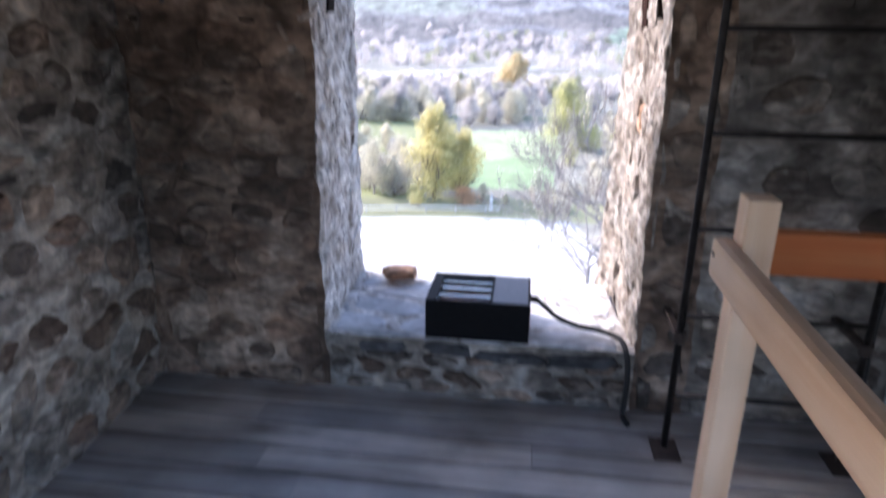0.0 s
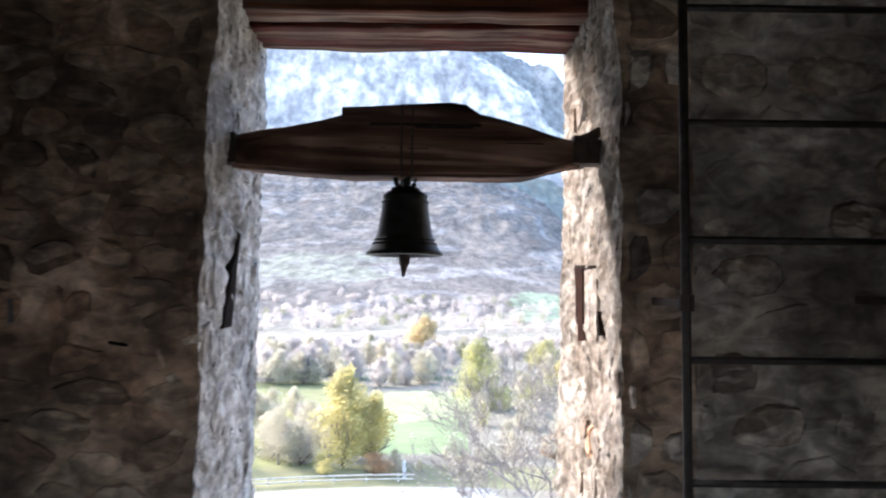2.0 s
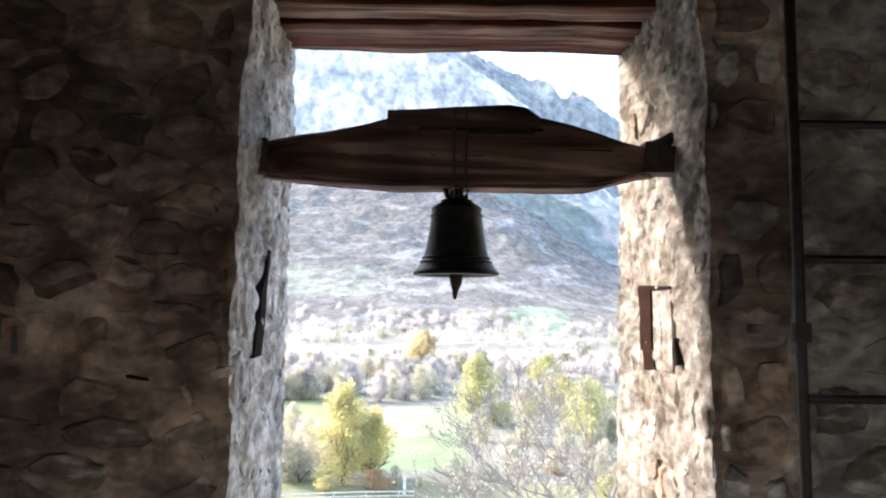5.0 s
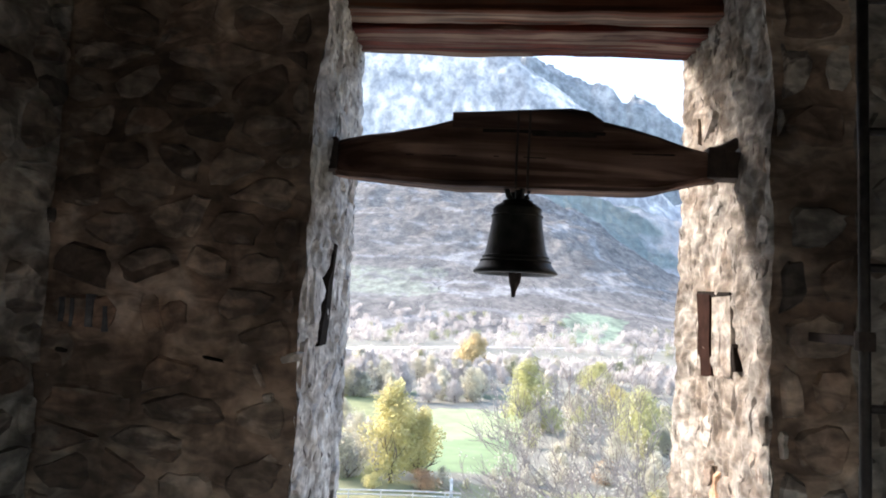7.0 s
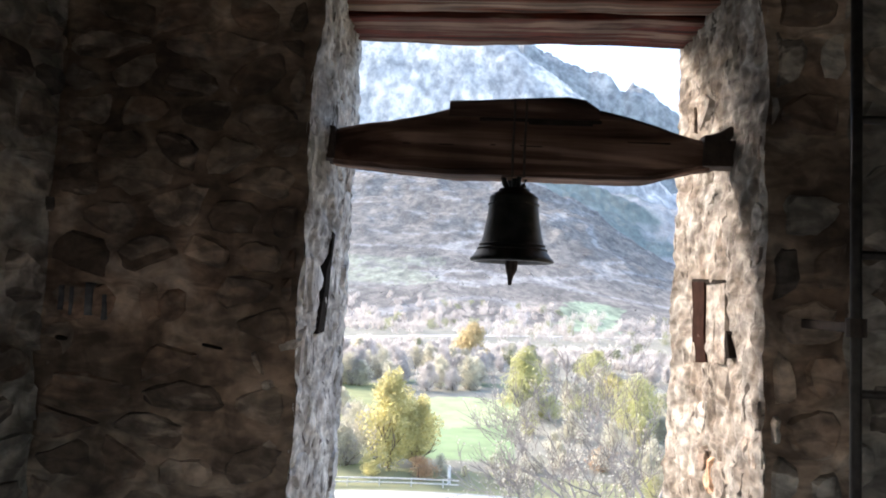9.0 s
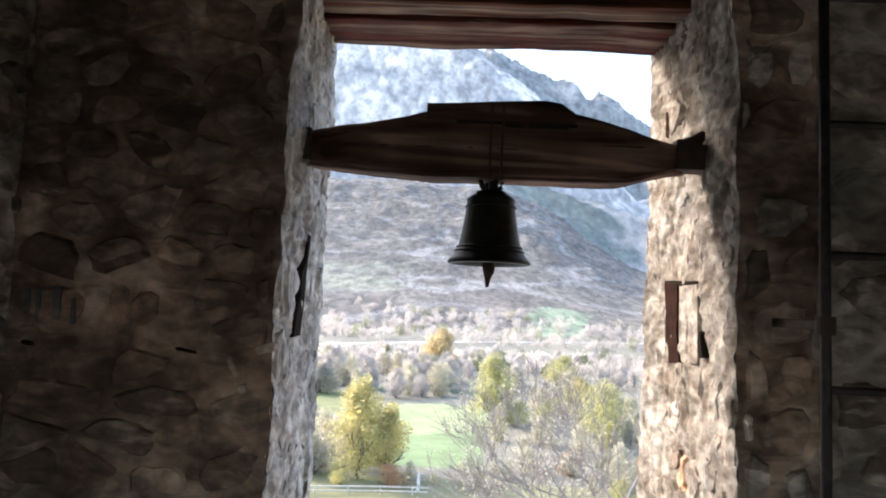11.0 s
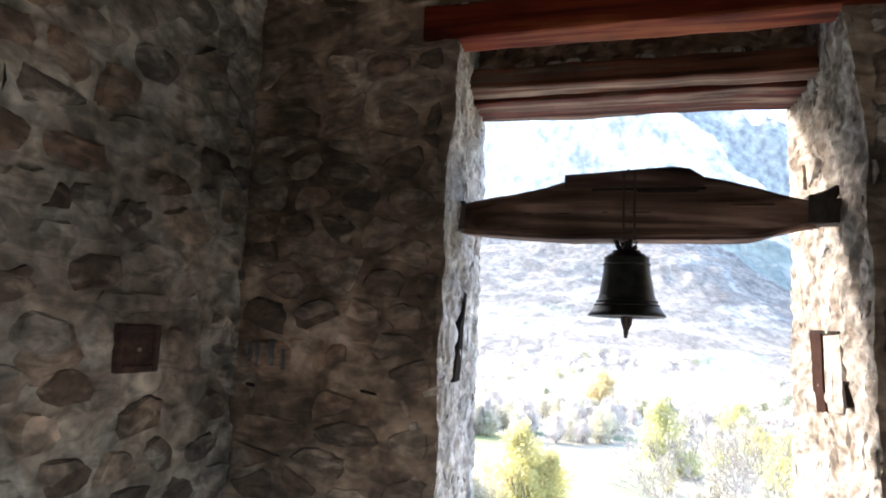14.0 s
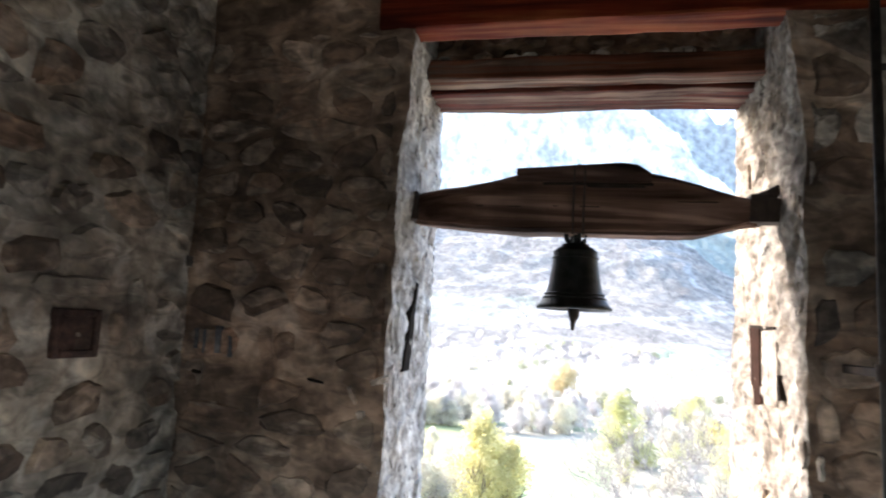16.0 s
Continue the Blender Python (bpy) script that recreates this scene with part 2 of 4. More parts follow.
def leafy(name, a, b_, c, scale=0.5):
    m, n, l, b = material(name, 0.8)
    g = n.new("ShaderNodeNewGeometry")
    r = ramp(n, [(0.0, a), (0.5, b_), (1.0, c)])
    l.new(g.outputs["Random Per Island"], r.inputs["Fac"])
    sh = ramp(n, [(0.3, (0.7, 0.7, 0.7)), (0.7, (1.15, 1.15, 1.15))])
    l.new(noisy(n, l, scale, 4, space="World"), sh.inputs["Fac"])
    col = mixed(n, l, "MULTIPLY", 1.0, r.outputs["Color"], sh.outputs["Color"])
    l.new(col, b.inputs["Base Color"])
    b.inputs["Specular IOR Level"].default_value = 0.1
    tr = n.new("ShaderNodeBsdfTranslucent")
    l.new(col, tr.inputs["Color"])
    both = n.new("ShaderNodeMixShader")
    both.inputs[0].default_value = 0.62
    l.new(b.outputs[0], both.inputs[1])
    l.new(tr.outputs[0], both.inputs[2])
    l.new(both.outputs[0], n["Material Output"].inputs["Surface"])
    return m


M_YELLOW = leafy("yellow_autumn_leaves", (0.66, 0.6, 0.29), (0.72, 0.66, 0.34), (0.78, 0.72, 0.42))
M_YGREEN = leafy("yellow_green_leaves", (0.56, 0.56, 0.29), (0.63, 0.62, 0.34), (0.7, 0.68, 0.42))
M_GOLD = leafy("orange_autumn_leaves", (0.74, 0.61, 0.36), (0.78, 0.66, 0.41), (0.8, 0.71, 0.48))
M_RUSTY = leafy("rust_red_leaves", (0.5, 0.32, 0.2), (0.6, 0.4, 0.25), (0.64, 0.48, 0.31))
M_TWIG = leafy("bare_grey_twigs", (0.58, 0.545, 0.525), (0.65, 0.615, 0.59), (0.71, 0.675, 0.65))
M_PALE = leafy("pale_beige_twigs", (0.64, 0.6, 0.48), (0.7, 0.67, 0.54), (0.76, 0.73, 0.62))
M_GREEN = leafy("dull_green_leaves", (0.34, 0.36, 0.25), (0.4, 0.42, 0.29), (0.46, 0.47, 0.34))
M_SCRUB = leafy("hillside_scrub", (0.36, 0.345, 0.32), (0.42, 0.4, 0.375), (0.5, 0.475, 0.44), 0.02)

# ground: tones come from what grows there; haze and hidden dark ground are added
M_GROUND, gn, gl, gb = material("ground", 0.95)
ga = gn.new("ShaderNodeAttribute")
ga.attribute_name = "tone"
g1 = ramp(gn, [(0.3, (0.72, 0.72, 0.72)), (0.7, (1.25, 1.25, 1.25))])
gl.new(noisy(gn, gl, 0.35, 8, space="World"), g1.inputs["Fac"])
g2 = ramp(gn, [(0.36, (0.62, 0.62, 0.64)), (0.5, (0.98, 0.98, 0.98)), (0.64, (1.24, 1.22, 1.2))])
gl.new(noisy(gn, gl, 0.035, 12, (1.0, 0.35, 1.0), "World", 0.3, 0.68), g2.inputs["Fac"])
g3 = ramp(gn, [(0.38, (0.68, 0.68, 0.69)), (0.5, (1, 1, 1)), (0.6, (1.27, 1.25, 1.22))])
gl.new(noisy(gn, gl, 0.14, 8, (1.0, 0.35, 1.0), "World", 0.3, 0.65), g3.inputs["Fac"])
gfar = gn.new("ShaderNodeAttribute")
gfar.attribute_name = "wild"
near = mixed(gn, gl, "MULTIPLY", 0.6, ga.outputs["Color"], g1.outputs["Color"])
rough_ = mixed(gn, gl, "MULTIPLY", 1.0, mixed(gn, gl, "MULTIPLY", 1.0, near, g2.outputs["Color"]), g3.outputs["Color"])
rocky = ramp(gn, [(0.38, (0.7, 0.68, 0.66)), (0.48, (1.0, 0.96, 0.91)), (0.52, (1.1, 1.05, 0.99)), (0.62, (1.42, 1.36, 1.28))])
gl.new(noisy(gn, gl, 0.022, 12, (1.0, 0.45, 0.7), "World", 0.1, 0.62), rocky.inputs["Fac"])
gpeak = gn.new("ShaderNodeAttribute")
gpeak.attribute_name = "peak"
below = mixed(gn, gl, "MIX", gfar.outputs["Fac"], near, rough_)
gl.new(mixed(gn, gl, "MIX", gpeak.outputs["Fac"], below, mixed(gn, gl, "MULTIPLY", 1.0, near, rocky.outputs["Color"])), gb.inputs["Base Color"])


# ---------- mesh helpers ----------
def mesh_of(name, bm, mat, smooth=False):
    me = bpy.data.meshes.new(name)
    bm.normal_update()
    bm.to_mesh(me)
    bm.free()
    me.materials.append(mat)
    if smooth:
        me.shade_smooth()
    return me


def part(name, bm, mat, parent, label="", smooth=False):
    ob = new(name, mesh_of(name, bm, mat, smooth))
    ob.parent = parent
    if label:
        tagged(ob, label)
    return ob


def solid(name, bm, mat, label, category, kind="", smooth=False):
    return tagged(new(name, mesh_of(name, bm, mat, smooth)), label, category, "", kind)


def empty(name, at, label, category, group="", kind=""):
    ob = new(name)
    ob.location = at
    bpy.context.view_layer.update()
    return tagged(ob, label, category, group, kind)


def box(bm, a, b, bevel=0.0, rough=0.0, cuts=0, seed=0):
    """A box from corner a to corner b; rough jitters it as hewn."""
    made = bmesh.ops.create_cube(bm, size=1.0)["verts"]
    for v in made:
        v.co = Vector([(p + q) / 2 + c * (q - p) for p, q, c in zip(a, b, v.co)])
    edges = list({e for v in made for e in v.link_edges})
    if cuts:
        long = max(range(3), key=lambda i: abs(b[i] - a[i]))
        run = [e for e in edges if abs(e.verts[0].co[long] - e.verts[1].co[long]) > 1e-6]
        bmesh.ops.subdivide_edges(bm, edges=run, cuts=cuts, use_grid_fill=True)
    if bevel:
        sharp = [e for e in bm.edges if len(e.link_faces) == 2 and e.calc_face_angle(0) > 0.6]
        bmesh.ops.bevel(bm, geom=sharp, offset=bevel, segments=2, affect="EDGES", profile=0.6)
    if rough:
        for v in bm.verts:
            v.co += noise.noise_vector(v.co * 7 + Vector((seed, seed * 2.3, 0))) * rough


def tube(bm, pts, radii, n=8, closed=True):
    pts = [Vector(p) for p in pts]
    if not isinstance(radii, (list, tuple)):
        radii = [radii] * len(pts)
    rings = []
    for i, p in enumerate(pts):
        d = (pts[min(i + 1, len(pts) - 1)] - pts[max(i - 1, 0)]).normalized()
        s = d.cross(Vector((0, 0, 1)) if abs(d.z) < 0.9 else Vector((1, 0, 0))).normalized()
        w = s.cross(d)
        rings.append([bm.verts.new(p + radii[i] * (math.cos(k * math.tau / n) * s + math.sin(k * math.tau / n) * w)) for k in range(n)])
    for r0, r1 in zip(rings, rings[1:]):
        for k in range(n):
            bm.faces.new((r0[k], r0[(k + 1) % n], r1[(k + 1) % n], r1[k]))
    if closed:
        bm.faces.new(rings[0][::-1])
        bm.faces.new(rings[-1])


def lathe(bm, profile, n=40, at=(0, 0, 0)):
    at = Vector(at)
    rings = [[bm.verts.new(at + Vector((r * math.cos(k * math.tau / n), r * math.sin(k * math.tau / n), z))) for k in range(n)] for r, z in profile]
    for r0, r1 in zip(rings, rings[1:]):
        for k in range(n):
            bm.faces.new((r0[k], r0[(k + 1) % n], r1[(k + 1) % n], r1[k]))


def uneven(p, amp):
    p = Vector(p)
    return p + amp * (noise.noise_vector(p * 4.1) + 0.6 * noise.noise_vector(p * 11.0) + 0.35 * noise.noise_vector(p * 27.0))


def pitted(p, amp):
    """Rough lime with upright pits and ribs."""
    q = Vector((p.x * 62, p.y * 62, p.z * 24))
    n1, n2 = noise.noise(q), noise.noise(q * 2.3 + Vector((3, 1, 7)))
    return Vector((amp * (n1 - 0.9 * max(0.0, n2 - 0.15)), 0.35 * amp * n2, 0))


def face_grid(bm, corners, step=0.035, amp=0.012, side=0):
    """An uneven masonry face between four corners (bilinear)."""
    a, b, c, d = [Vector(p) for p in corners]
    nu, nv = max(1, round((b - a).length / step)), max(1, round((d - a).length / step))
    vs = [[bm.verts.new(uneven(p, amp) + (side * pitted(p, 0.014) if side else Vector())) for p in [(a * (1 - u) + b * u) * (1 - v) + (d * (1 - u) + c * u) * v for u in [i / nu for i in range(nu + 1)]]] for v in [j / nv for j in range(nv + 1)]]
    for j in range(nv):
        for i in range(nu):
            bm.faces.new((vs[j][i], vs[j][i + 1], vs[j + 1][i + 1], vs[j + 1][i]))


# ---------- the tower's plan ----------
X0, X1 = -1.45, 1.33          # inner faces of the side walls
Y0, Y1 = -1.40, 2.25          # inner faces of the back wall and of the window wall
T = 0.65                      # thickness of the walls
TOP = 4.60                    # ceiling
SILL = 0.24
YO = Y1 + T
GROUND = -14.5


def wall_body(bm, boxes):
    for a, b in boxes:
        box(bm, a, b)


# window wall: inset bodies and uneven faces
wall_north = tagged(new("wall_north", None), "thick rubble stone wall with a tall open belfry window", "wall", "", "structure")
bm = bmesh.new()
G = 0.03
wall_body(bm, [((X0 - T, Y1 + G, 0), (-0.79, YO - 0.01, TOP)), ((0.475, Y1 + G, 0), (X1 + T, YO - 0.01, TOP)),
               ((-0.79, Y1 + G, 0), (0.475, YO - 0.01, SILL - G)), ((-0.79, Y1 + G, 2.79), (0.475, YO - 0.01, TOP)),
               ((-0.79, 2.73, 2.57), (0.475, YO - 0.01, 2.79))])
part("wall_core", bm, M_RENDER, wall_north)
L0, L1, R0, R1 = -0.745, -0.72, 0.435, 0.392       # reveal edges inside: low and at the top
OL, OR0, OR1 = -0.765, 0.345, 0.395                # reveal edges outside
def faces(name, *quads, mat=M_EARTH):
    bm = bmesh.new()
    for q in quads:
        face_grid(bm, q, 0.024, 0.014)
    return part(name, bm, mat, wall_north, "", True)


pier_a = faces("pier", [(X0, Y1, 0), (L0, Y1, 0), (L0, Y1, 2.1), (X0, Y1, 2.1)], [(X0, Y1, 2.1), (L0, Y1, 2.1), (L1, Y1, 2.56), (X0, Y1, 2.56)])
XP = 0.63
pier_b = faces("pier", [(R0, Y1, 0), (XP, Y1, 0), (XP, Y1, 2.1), (R0, Y1, 2.1)], [(R0, Y1, 2.1), (XP, Y1, 2.1), (XP, Y1, 2.56), (R1, Y1, 2.56)], mat=M_EARTH)
pier_c = faces("pier", [(XP, Y1, 0), (X1, Y1, 0), (X1, Y1, 2.56), (XP, Y1, 2.56)], mat=M_GREYM)
breast = faces("breast", [(L0, Y1, 0), (R0, Y1, 0), (R0, Y1, SILL), (L0, Y1, SILL)], mat=M_MORTAR)
head = faces("head", [(X0, Y1, 2.56), (-0.84, Y1, 2.56), (-0.84, Y1, 2.665), (X0, Y1, 2.665)], [(0.65, Y1, 2.56), (X1, Y1, 2.56), (X1, Y1, 2.665), (0.65, Y1, 2.665)],
             [(X0, Y1, 2.665), (X1, Y1, 2.665), (X1, Y1, TOP), (X0, Y1, TOP)], [(-0.8, 2.70, 2.55), (0.48, 2.70, 2.55), (0.48, 2.70, 2.77), (-0.8, 2.70, 2.77)])
bm = bmesh.new()
YM, RM0, RM1 = 2.76, 0.412, 0.402                 # where the splayed outer arris begins
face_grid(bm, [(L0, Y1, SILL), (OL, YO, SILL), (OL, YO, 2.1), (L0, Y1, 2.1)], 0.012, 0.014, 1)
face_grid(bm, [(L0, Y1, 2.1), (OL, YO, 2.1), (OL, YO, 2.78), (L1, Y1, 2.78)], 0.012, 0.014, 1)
part("reveal", bm, M_LIME, wall_north, "pale limewashed window reveal, toned up for its skylight", True)
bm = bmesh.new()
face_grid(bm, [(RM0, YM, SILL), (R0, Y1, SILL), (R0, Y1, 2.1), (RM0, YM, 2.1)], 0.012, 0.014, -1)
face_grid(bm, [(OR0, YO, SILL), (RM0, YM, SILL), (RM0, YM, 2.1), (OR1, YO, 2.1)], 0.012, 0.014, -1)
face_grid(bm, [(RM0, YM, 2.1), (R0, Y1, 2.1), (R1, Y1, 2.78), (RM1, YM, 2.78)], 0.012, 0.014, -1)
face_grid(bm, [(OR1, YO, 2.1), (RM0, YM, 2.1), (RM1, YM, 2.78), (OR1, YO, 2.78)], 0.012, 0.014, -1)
part("reveal", bm, M_LIMEB, wall_north, "weathered lime and stone window reveal, toned down for the sun", True)

wall_west = tagged(new("wall_west", None), "rubble stone side wall with pale lime mortar", "wall", "", "structure")
bm = bmesh.new()
WA, WB, WZ0, WZ1 = -1.0, 1.3, 0.4, 1.8          # its own belfry window, behind the walk
wall_body(bm, [((X0 - T, WB + 0.02, 0), (X0 - G, Y1 + G, TOP)), ((X0 - T, Y0, 0), (X0 - G, WA, TOP)), ((X0 - T, WA, 0), (X0 - G, WB + 0.02, WZ0)), ((X0 - T, WA, WZ1), (X0 - G, WB + 0.02, TOP))])
part("wall_core", bm, M_RENDER, wall_west)
bm = bmesh.new()
face_grid(bm, [(X0, WB, 0), (X0, Y1, 0), (X0, Y1, TOP), (X0, WB, TOP)], 0.024, 0.017)
face_grid(bm, [(X0, Y0, 0), (X0, WA, 0), (X0, WA, TOP), (X0, Y0, TOP)], 0.06)
face_grid(bm, [(X0, WA, 0), (X0, WB, 0), (X0, WB, WZ0), (X0, WA, WZ0)], 0.06)
face_grid(bm, [(X0, WA, WZ1), (X0, WB, WZ1), (X0, WB, TOP), (X0, WA, TOP)], 0.06)
part("mortar", bm, M_MORTAR, wall_west, "", True)

wall_east = tagged(new("wall_east", None), "rubble stone side wall beside the ladder", "wall", "", "structure")
bm = bmesh.new()
EA, EB, EZ0, EZ1 = -1.2, 1.15, 0.4, 1.75
wall_body(bm, [((X1 + G, EB + 0.02, 0), (X1 + T, Y1 + G, TOP)), ((X1 + G, Y0, 0), (X1 + T, EA, TOP)), ((X1 + G, EA, 0), (X1 + T, EB + 0.02, EZ0)), ((X1 + G, EA, EZ1), (X1 + T, EB + 0.02, TOP))])
part("wall_core", bm, M_RENDER, wall_east)
bm = bmesh.new()
face_grid(bm, [(X1, Y1, 0), (X1, EB, 0), (X1, EB, TOP), (X1, Y1, TOP)], 0.04)
face_grid(bm, [(X1, EA, 0), (X1, Y0, 0), (X1, Y0, TOP), (X1, EA, TOP)], 0.06)
face_grid(bm, [(X1, EB, 0), (X1, EA, 0), (X1, EA, EZ0), (X1, EB, EZ0)], 0.06)
face_grid(bm, [(X1, EB, EZ1), (X1, EA, EZ1), (X1, EA, TOP), (X1, EB, TOP)], 0.06)
part("mortar", bm, M_PLASTER, wall_east, "pale grey lime plaster", True)

# unseen back wall, its opening lets in light from behind; boarded dark against bounce
BL, BR, BB, BT = -1.25, 1.15, 0.4, 1.75
wall_south = tagged(new("wall_south", None), "unseen back wall with a second open belfry window", "wall", "", "structure")
bm = bmesh.new()
ys = (Y0 - T, Y0)
wall_body(bm, [((X0 - T, ys[0], 0), (BL, ys[1], TOP)), ((BR, ys[0], 0), (X1 + T, ys[1], TOP)), ((BL, ys[0], 0), (BR, ys[1], BB)), ((BL, ys[0], BT), (BR, ys[1], TOP))])
part("wall_core", bm, M_BOARD, wall_south, "unseen dark boarding added to cut bounced light")

# floor: joists' deck below, boards on top
floor = tagged(new("floor", None), "weathered grey wooden floorboards running along the window wall", "floor", "", "structure")
bm = bmesh.new()
box(bm, (X0 - 0.05, Y0 - 0.02, -0.12), (X1 + 0.05, Y1 + 0.05, -0.035))
part("deck", bm, M_BOARD, floor)

ceiling = empty("ceiling", (0, 0, 0), "dark wooden board ceiling", "ceiling", "", "structure")
bm = bmesh.new()
y = Y0 - T
while y < YO:
    box(bm, (X0 - T, y, TOP), (X1 + T, y + 0.176, TOP + 0.03))
    y += 0.18
box(bm, (X0 - T, Y0 - T, TOP + 0.034), (X1 + T, YO, TOP + 0.1))
part("boards", bm, M_BOARD, ceiling)
bm = bmesh.new()
cx, cy = (X0 + X1) / 2, (Y0 + Y1) / 2
apex = bm.verts.new((cx, cy, TOP + 3.0))
ring = [bm.verts.new((x, yy, TOP + 0.1)) for x, yy in ((X0 - T - 0.3, Y0 - T - 0.3), (X1 + T + 0.3, Y0 - T - 0.3), (X1 + T + 0.3, YO + 0.3), (X0 - T - 0.3, YO + 0.3))]
for k in range(4):
    bm.faces.new((ring[k], ring[(k + 1) % 4], apex))
bm.faces.new(ring[::-1])
solid("roof", bm, M_TILE, "low slate pyramid roof of the tower", "roof", "structure")
bm = bmesh.new()
box(bm, (X0 - T, Y0 - T, GROUND - 1), (X1 + T, YO - 0.01, -0.125))
solid("tower_shaft", bm, M_RENDER, "rubble stone shaft of the bell tower", "tower", "structure")


bm = bmesh.new()
face_grid(bm, [(L0 - 0.02, Y1, SILL), (R0 + 0.01, Y1, SILL), (OR0 + 0.03, YO, SILL + 0.01), (OL - 0.02, YO, SILL + 0.01)], 0.03, 0.007)
part("sill", bm, M_LIME, wall_north, "pale mortar bed of the sill", True)


# ---------- lintels ----------
def beam(name, a, b, mat, label, seed, rough=0.012, bevel=0.012):
    bm = bmesh.new()
    box(bm, a, b, bevel, rough, 22, seed)
    return solid(name, bm, mat, label, "beam", "structure")


beam("lintel_1", (-0.845, Y1 - 0.012, 2.545), (0.68, 2.36, 2.662), M_LINTEL, "red-brown squared timber lintel on the inner wall face", 3, 0.006)
beam("lintel_2", (-0.84, 2.545, 2.486), (0.49, 2.652, 2.566), M_LINTEL3, "grey weathered middle timber lintel", 6, 0.008, 0.01)
beam("lintel_3", (-0.86, 2.665, 2.474), (0.50, YO - 0.004, 2.572), M_LINTEL2, "weathered red-brown and grey timber outer lintel", 9, 0.008, 0.012)
bm = bmesh.new()
box(bm, (-0.85, 2.27, 2.765), (0.52, 2.72, 2.79))
solid("lintel_boards", bm, M_BOARD, "dark boards over the window recess", "board", "structure")


# ---------- bell on its yoke ----------
yoke = empty("bell_yoke", (-0.15, 2.46, 2.0), "heavy grey-brown hewn wooden yoke spanning the window with iron gudgeons", "bell yoke")


def yoke_outline(x):
    """Lower and upper edge of the hewn yoke."""
    def along(pts):
        for (a, za), (b, zb) in zip(pts, pts[1:]):
            if x <= b:
                return za + (zb - za) * (x - a) / (b - a)
        return pts[-1][1]
    up = along([(-0.735, 2.044), (-0.7, 2.051), (-0.548, 2.07), (-0.46, 2.085), (-0.385, 2.104), (-0.2, 2.118), (0.047, 2.112), (0.12, 2.095), (0.193, 2.079), (0.27, 2.054), (0.33, 2.039), (0.36, 2.036)])
    low = along([(-0.735, 1.937), (-0.538, 1.918), (-0.371, 1.908), (-0.2, 1.911), (0.038, 1.908), (0.18, 1.911), (0.21, 1.916), (0.26, 1.93), (0.33, 1.948), (0.36, 1.95)])
    return low, up - 0.005


bm = bmesh.new()
sections = []
nx = 60
for i in range(nx + 1):
    x = -0.735 + (0.36 + 0.735) * i / nx
    low, up = yoke_outline(x)
    mid = (low + up) / 2
    w = 0.5 + 0.5 * min(1, (x + 0.735) / 0.25, (0.36 - x) / 0.25) ** 0.6
    y0, y1 = 2.485 - 0.065 * w, 2.485 + 0.065 * w
    c = 0.012
    ringp = [(y0 + c, low), (y1 - c, low), (y1, low + c), (y1, mid), (y1, up - c), (y1 - c, up), (y0 + c, up), (y0, up - c), (y0, mid), (y0, low + c)]
    sections.append([bm.verts.new(uneven((x, a, b), 0.004)) for a, b in ringp])
for s0, s1 in zip(sections, sections[1:]):
    for k in range(10):
        bm.faces.new((s0[k], s1[k], s1[(k + 1) % 10], s0[(k + 1) % 10]))
bm.faces.new(sections[0])
bm.faces.new(sections[-1][::-1])
bmesh.ops.recalc_face_normals(bm, faces=bm.faces)
bm.transform(yoke.matrix_world.inverted())
yoke_beam = part("yoke_beam", bm, M_YOKE, yoke)
bm = bmesh.new()
# cap block laid on the yoke
cap_secs = []
for x, up in ((-0.388, 2.119), (-0.3, 2.124), (-0.2, 2.131), (-0.05, 2.141), (0.0, 2.134), (0.04, 2.106)):
    lo = 2.075
    cap_secs.append([bm.verts.new(uneven((x, a, b), 0.003)) for a, b in ((2.412, lo), (2.555, lo), (2.555, up - 0.008), (2.548, up), (2.42, up), (2.412, up - 0.008))])
for s0, s1 in zip(cap_secs, cap_secs[1:]):
    for k in range(6):
        bm.faces.new((s0[k], s1[k], s1[(k + 1) % 6], s0[(k + 1) % 6]))
bm.faces.new(cap_secs[0])
bm.faces.new(cap_secs[-1][::-1])
bmesh.ops.recalc_face_normals(bm, faces=bm.faces)
bm.transform(yoke.matrix_world.inverted())
part("cap_block", bm, M_YOKE, yoke, "hewn wooden cap block")
for side in (-1, 1):
    bm = bmesh.new()
    if side < 0:
        box(bm, (-0.765, 2.44, 1.945), (-0.728, 2.53, 2.045), 0.006, 0.004, 0, 2)
    else:
        box(bm, (0.335, 2.435, 1.955), (0.385, 2.535, 2.046), 0.006, 0.004, 0, 5)
        tube(bm, [(0.37, 2.485, 2.03), (0.405, 2.48, 2.05), (0.43, 2.475, 2.075)], [0.028, 0.022, 0.012], 8)
        box(bm, (0.38, 2.45, 1.96), (0.47, 2.52, 2.035))
    bm.transform(yoke.matrix_world.inverted())
    part("gudgeon", bm, M_RUST, yoke, "dark iron band and gudgeon")
bm = bmesh.new()
tube(bm, [(-0.187, 2.485, 2.11), (-0.187, 2.485, 2.152)], 0.005, 6)
bm.transform(yoke.matrix_world.inverted())
part("strap_pin", bm, M_RUST, yoke)

for x in (-0.205, -0.172):
    bm = bmesh.new()
    box(bm, (x, 2.406, 1.9), (x + 0.007, 2.414, 2.128), 0.001, 0.002, 8, 3)
    bm.transform(yoke.matrix_world.inverted())
    part("strap", bm, M_RUST, yoke, "thin rusty iron strap")
